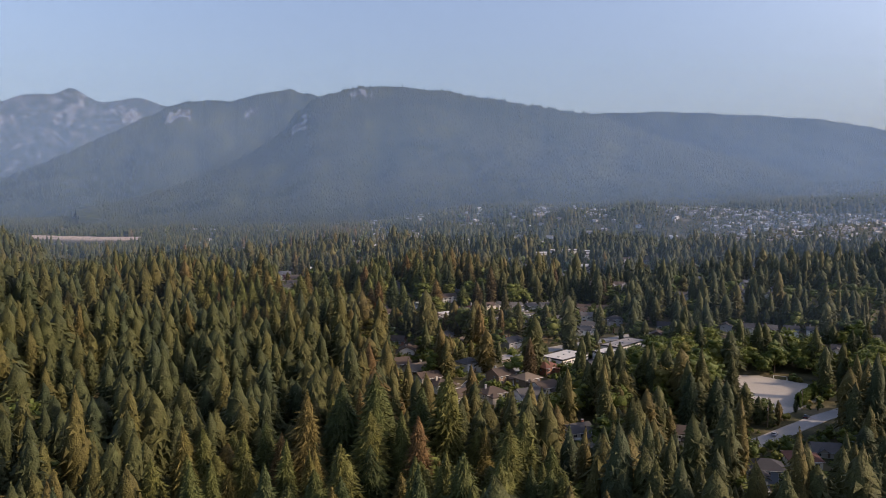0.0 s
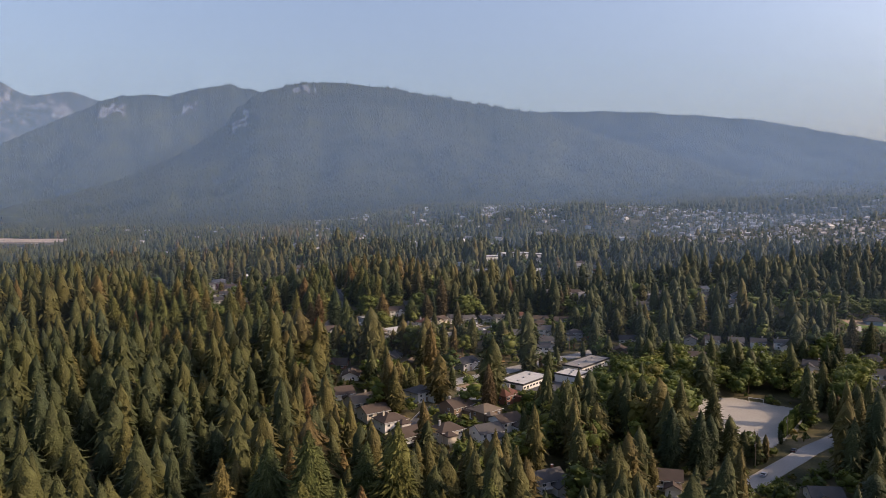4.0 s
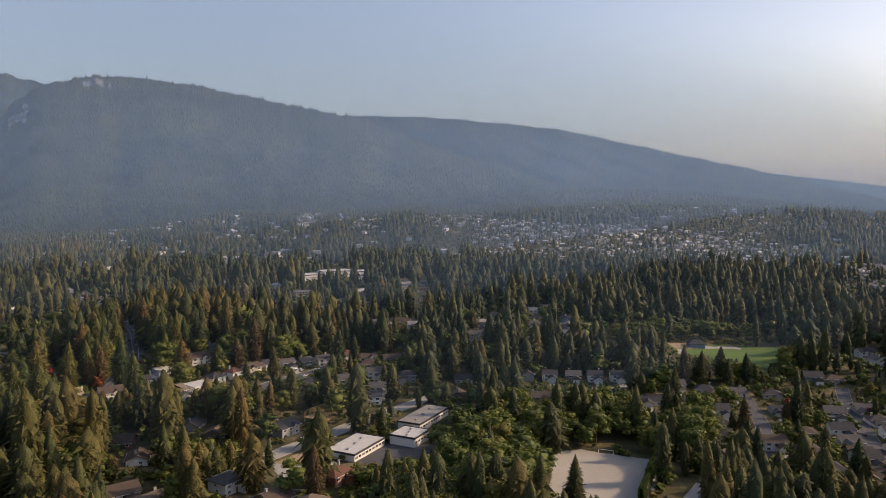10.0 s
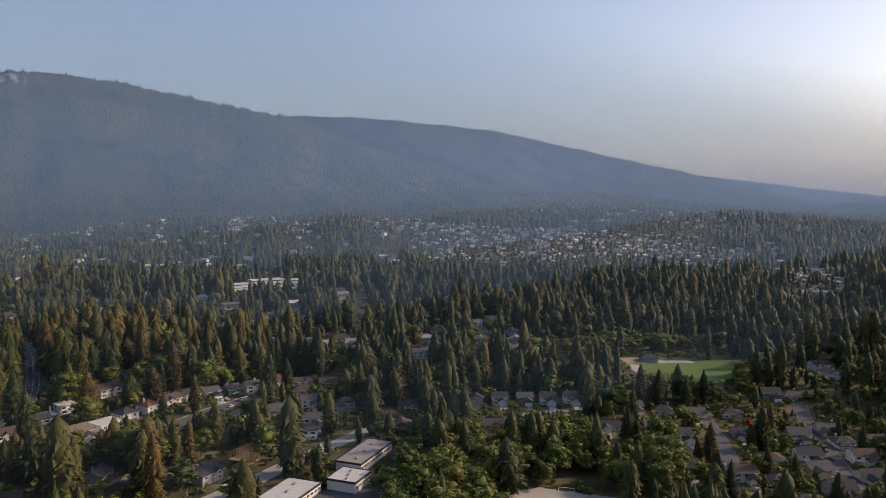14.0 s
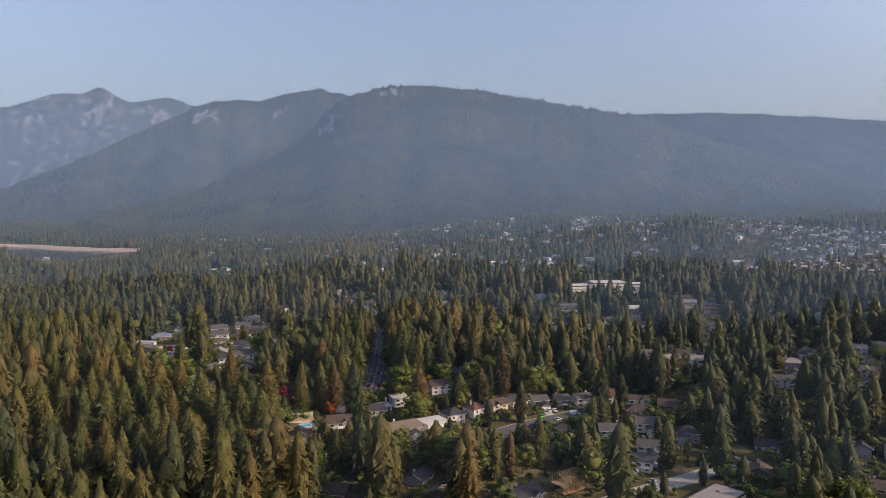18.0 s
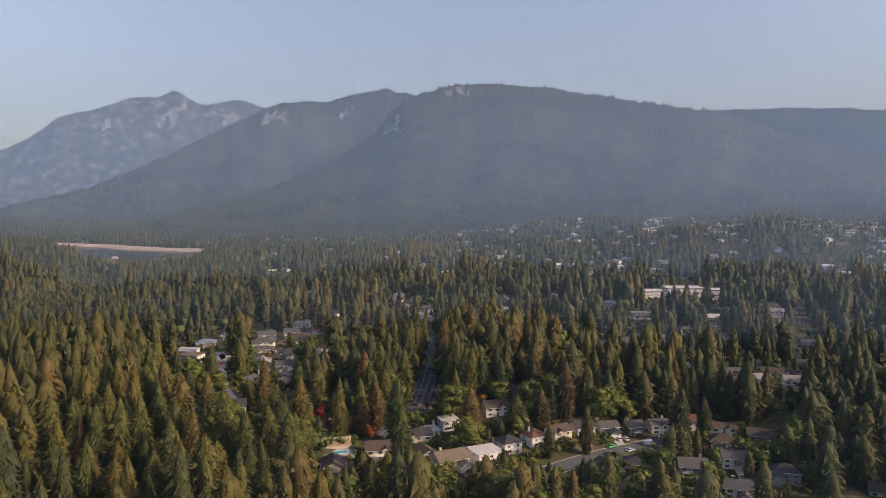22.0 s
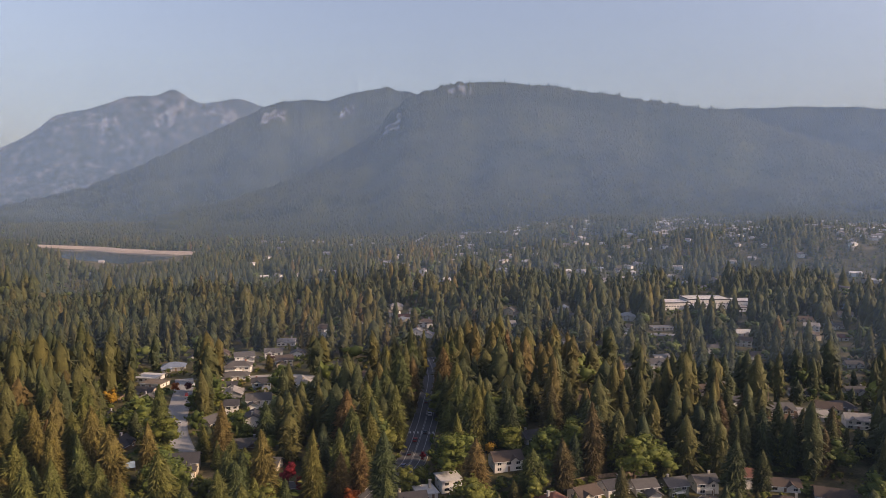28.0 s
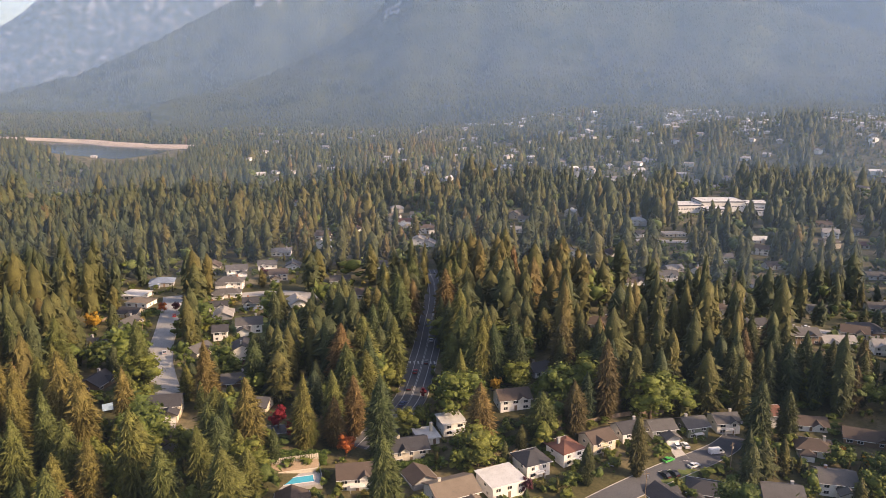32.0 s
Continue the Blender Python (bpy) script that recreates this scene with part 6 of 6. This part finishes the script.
part("pool_edge", boxes("pool_edge", M["trim"], (-4.9, 4.9, -2.2, -1.9, 0.1, 0.16), (-4.9, 4.9, 1.9, 2.2, 0.1, 0.16), (-4.9, -4.6, -1.9, 1.9, 0.1, 0.16), (4.6, 4.9, -1.9, 1.9, 0.1, 0.16)), pool, "pale coping round the water")
part("terrace_wall", boxes("terrace_wall", WALL["cream"], (-8, 7, -0.25, 0.25, -3, 1.1)), pool, "low pale garden terrace wall", pose(0, 4.4, 0))
part("terrace_bed", mesh_from("terrace_bed", [(-8, 4.65, 0.9), (7, 4.65, 0.9), (7, 8.2, 2.3), (-8, 8.2, 2.3), (-8, 4.65, -3), (7, 4.65, -3), (7, 8.2, -3), (-8, 8.2, -3)],
                              [(0, 1, 2, 3), (4, 7, 6, 5), (0, 4, 5, 1), (1, 5, 6, 2), (2, 6, 7, 3), (3, 7, 4, 0)], M["earth"]), pool, "dry sloping planting bed")
_board = boxes("fence_board", WALL["cream"], (-0.22, 0.22, -0.04, 0.04, 0, 2.1))
for _k in range(26):
    part("fence_board", _board, pool, "", pose(-7.6 + 0.58 * _k, 8.3, 2.0 + 0.12 * math.sin(_k * 2.1)))
part("glass_rail", boxes("glass_rail", M["steel"], (-0.05, 0.05, -4, 8, 0.1, 1.2)), pool, "grey garden railing", pose(7.2, 0, 0))
tarp = thing("tarp_shelter", pose(-43, 574, float(ground(-43, 574)), 0, 0, 25) @ Matrix.Diagonal((0.6, 0.75, 1.1, 1)), "pale blue tarpaulin stretched over a frame in a garden", "tarp")
part("sheet", mesh_from("sheet", [(-3, -2.4, 1.2), (3, -2.4, 1.3), (3, 0, 3.1), (-3, 0, 2.9), (-3, 2.4, 1.2), (3, 2.4, 1.3), (-3, -2.4, 1.15), (3, -2.4, 1.25), (3, 0, 3.05), (-3, 0, 2.85), (-3, 2.4, 1.15), (3, 2.4, 1.25)],
                         [(0, 1, 2, 3), (3, 2, 5, 4), (6, 9, 8, 7), (9, 10, 11, 8), (0, 6, 7, 1), (4, 5, 11, 10), (0, 3, 9, 6), (3, 4, 10, 9), (1, 7, 8, 2), (2, 8, 11, 5)],
                         material("blue_tarpaulin", (0.26, 0.36, 0.46), 0.5, 0.15, 0.8, 4.0, 0.2)), tarp, "creased pale blue sheet")
for _x in (-2.9, 2.9):
    for _y in (-2.3, 2.3):
        part("post", boxes("post", M["steel"], (-0.04, 0.04, -0.04, 0.04, -0.5, 1.25)), tarp, "", pose(_x, _y, 0))


def fence(points, label):
    """A cedar board fence: posts, rails and boards."""
    q, n = along(points, 2.0)
    ob = thing("fence", pose(q[0, 0], q[0, 1], float(ground(*q[0]))), label, "fence", "garden fences")
    base = np.array([q[0, 0], q[0, 1], float(ground(*q[0]))])
    post, panel = boxes("post", M["fence"], (-0.07, 0.07, -0.07, 0.07, -0.3, 1.9)), boxes("board_panel", M["fence"], (0.08, 1.95, -0.025, 0.025, 0.05, 1.75))
    for a, b in zip(q[:-1], q[1:]):
        at = np.array([*a, float(ground(*a))]) - base
        t = math.degrees(math.atan2(*(b - a)[::-1]))
        part("post", post, ob, "", pose(*at, 0, 0, t))
        part("board_panel", panel, ob, "", pose(*at, 0, 0, t))


fence([(84, 551), (90, 547), (96, 553), (104, 560)], "weathered cedar fence round a dry lawn")
fence([(110, 566), (122, 572), (134, 578), (150, 586), (164, 592)], "weathered cedar fence behind the row of houses")
fence([(-100, 700), (-98, 720), (-106, 735)], "weathered cedar fence at the forest edge")


def utility_pole(x, y, h=11):
    ob = thing("utility_pole", pose(x, y, float(ground(x, y)), 0, 0, (x * 13) % 90), "grey wooden utility pole with crossarm", "pole", "utility poles")
    part("pole", mesh_from("pole", [(math.cos(a * 0.785) * r, math.sin(a * 0.785) * r, z) for z, r in ((-0.5, 0.17), (h, 0.11)) for a in range(8)],
                           [(k, (k + 1) % 8, (k + 1) % 8 + 8, k + 8) for k in range(8)] + [tuple(range(8, 16))], M["fence"]), ob)
    part("crossarm", boxes("crossarm", M["fence"], (-1.2, 1.2, -0.06, 0.06, h - 1.0, h - 0.85)), ob)
    part("transformer", boxes("transformer", M["steel"], (0.15, 0.6, -0.25, 0.25, h - 2.6, h - 1.6)), ob, "grey transformer can")


for _x, _y in ((-66, 668), (-80, 720), (58, 612), (62, 660), (66, 705), (140, 534), (176, 556), (108, 432), (170, 478), (205, 498), (300, 488), (370, 396), (400, 420), (425, 366), (340, 356), (200, 300), (235, 325), (262, 694)):
    utility_pole(_x, _y)


def goal(x, y, turn):
    ob = thing("goal", pose(x, y, float(ground(x, y)) + 0.15, 0, 0, turn), "white steel football goal on the gravel field", "goal", "football goals")
    for sx in (-1, 1):
        part("post", boxes("post", M["trim"], (-0.08, 0.08, -0.08, 0.08, 0, 2.44)), ob, "", pose(sx * 3.66, 0, 0))
        part("stay", mesh_from("stay", [(-0.04, 0, 2.4), (0.04, 0, 2.4), (0.04, 2, 0), (-0.04, 2, 0), (-0.04, 0.1, 2.44), (0.04, 0.1, 2.44), (0.04, 2.1, 0), (-0.04, 2.1, 0)], BOX_FACES, M["trim"]), ob, "", pose(sx * 3.66, 0, 0))
    part("crossbar", boxes("crossbar", M["trim"], (-3.74, 3.74, -0.08, 0.08, 2.44, 2.6)), ob)


goal(263, 384, -48)
goal(214, 336, 132)
backstop = thing("backstop", pose(476, 524, float(ground(476, 524)), 0, 0, -20), "tall chain-link backstop behind the ball diamond", "fence")
for _k in range(7):
    part("post", boxes("post", M["steel"], (-0.06, 0.06, -0.06, 0.06, 0, 6)), backstop, "", pose(-6 + 2 * _k, 0, 0))
for _z in (0.3, 3, 5.9):
    part("rail", boxes("rail", M["steel"], (-6, 6, -0.05, 0.05, _z, _z + 0.08)), backstop)
hut = thing("pavilion", pose(468, 519, float(ground(468, 519)), 0, 0, -30), "dark-roofed field pavilion beside the ball diamond", "building")
part("wall", boxes("wall", WALL["blue"], (-6, 6, -4, 4, -1, 3)), hut)
part("roof", mesh_from("roof", *hip_roof(12, 8, 3.01, 3.0, 1.0), ROOF["dark"]), hut)

# garden shrubs round the houses
_r = np.random.default_rng(31)
_c = np.array([(c[0], c[1], c[2]) for c in CLEAR if c[1] < 900])
_i = _r.integers(0, len(_c), 4600)
_a = _r.uniform(0, 6.283, 4600)
_p = _c[_i, :2] + (np.stack([np.cos(_a), np.sin(_a)], -1)) * (_c[_i, 2] * 1.02 + _r.uniform(0.5, 16, 4600))[:, None]
_ok = np.ones(len(_p), bool)
for _q, _half in ROADS:
    _ok &= np.min(np.linalg.norm(_p[:, None] - _q[None, ::2], axis=2), axis=1) > _half
for _x, _y, _rad, *_ in CLEAR:
    _ok &= (_p[:, 0] - _x) ** 2 + (_p[:, 1] - _y) ** 2 > (_rad * 0.95) ** 2
for _poly in LOTS:
    _ok &= ~inside(_p[:, 0], _p[:, 1], _poly)
_p = _p[_ok]
stand("garden_shrubs", [leafy_shape(1, 14, 300 + k, size=0.17) for k in range(4)], on_ground(_p) - (0, 0, 0.4), _r.uniform(1.2, 4.6, len(_p)), _r.uniform(1.0, 1.9, len(_p)), _r.uniform(0, 1, len(_p)),
      M["leafies"], "mixed garden shrubs round the houses", "shrubs")
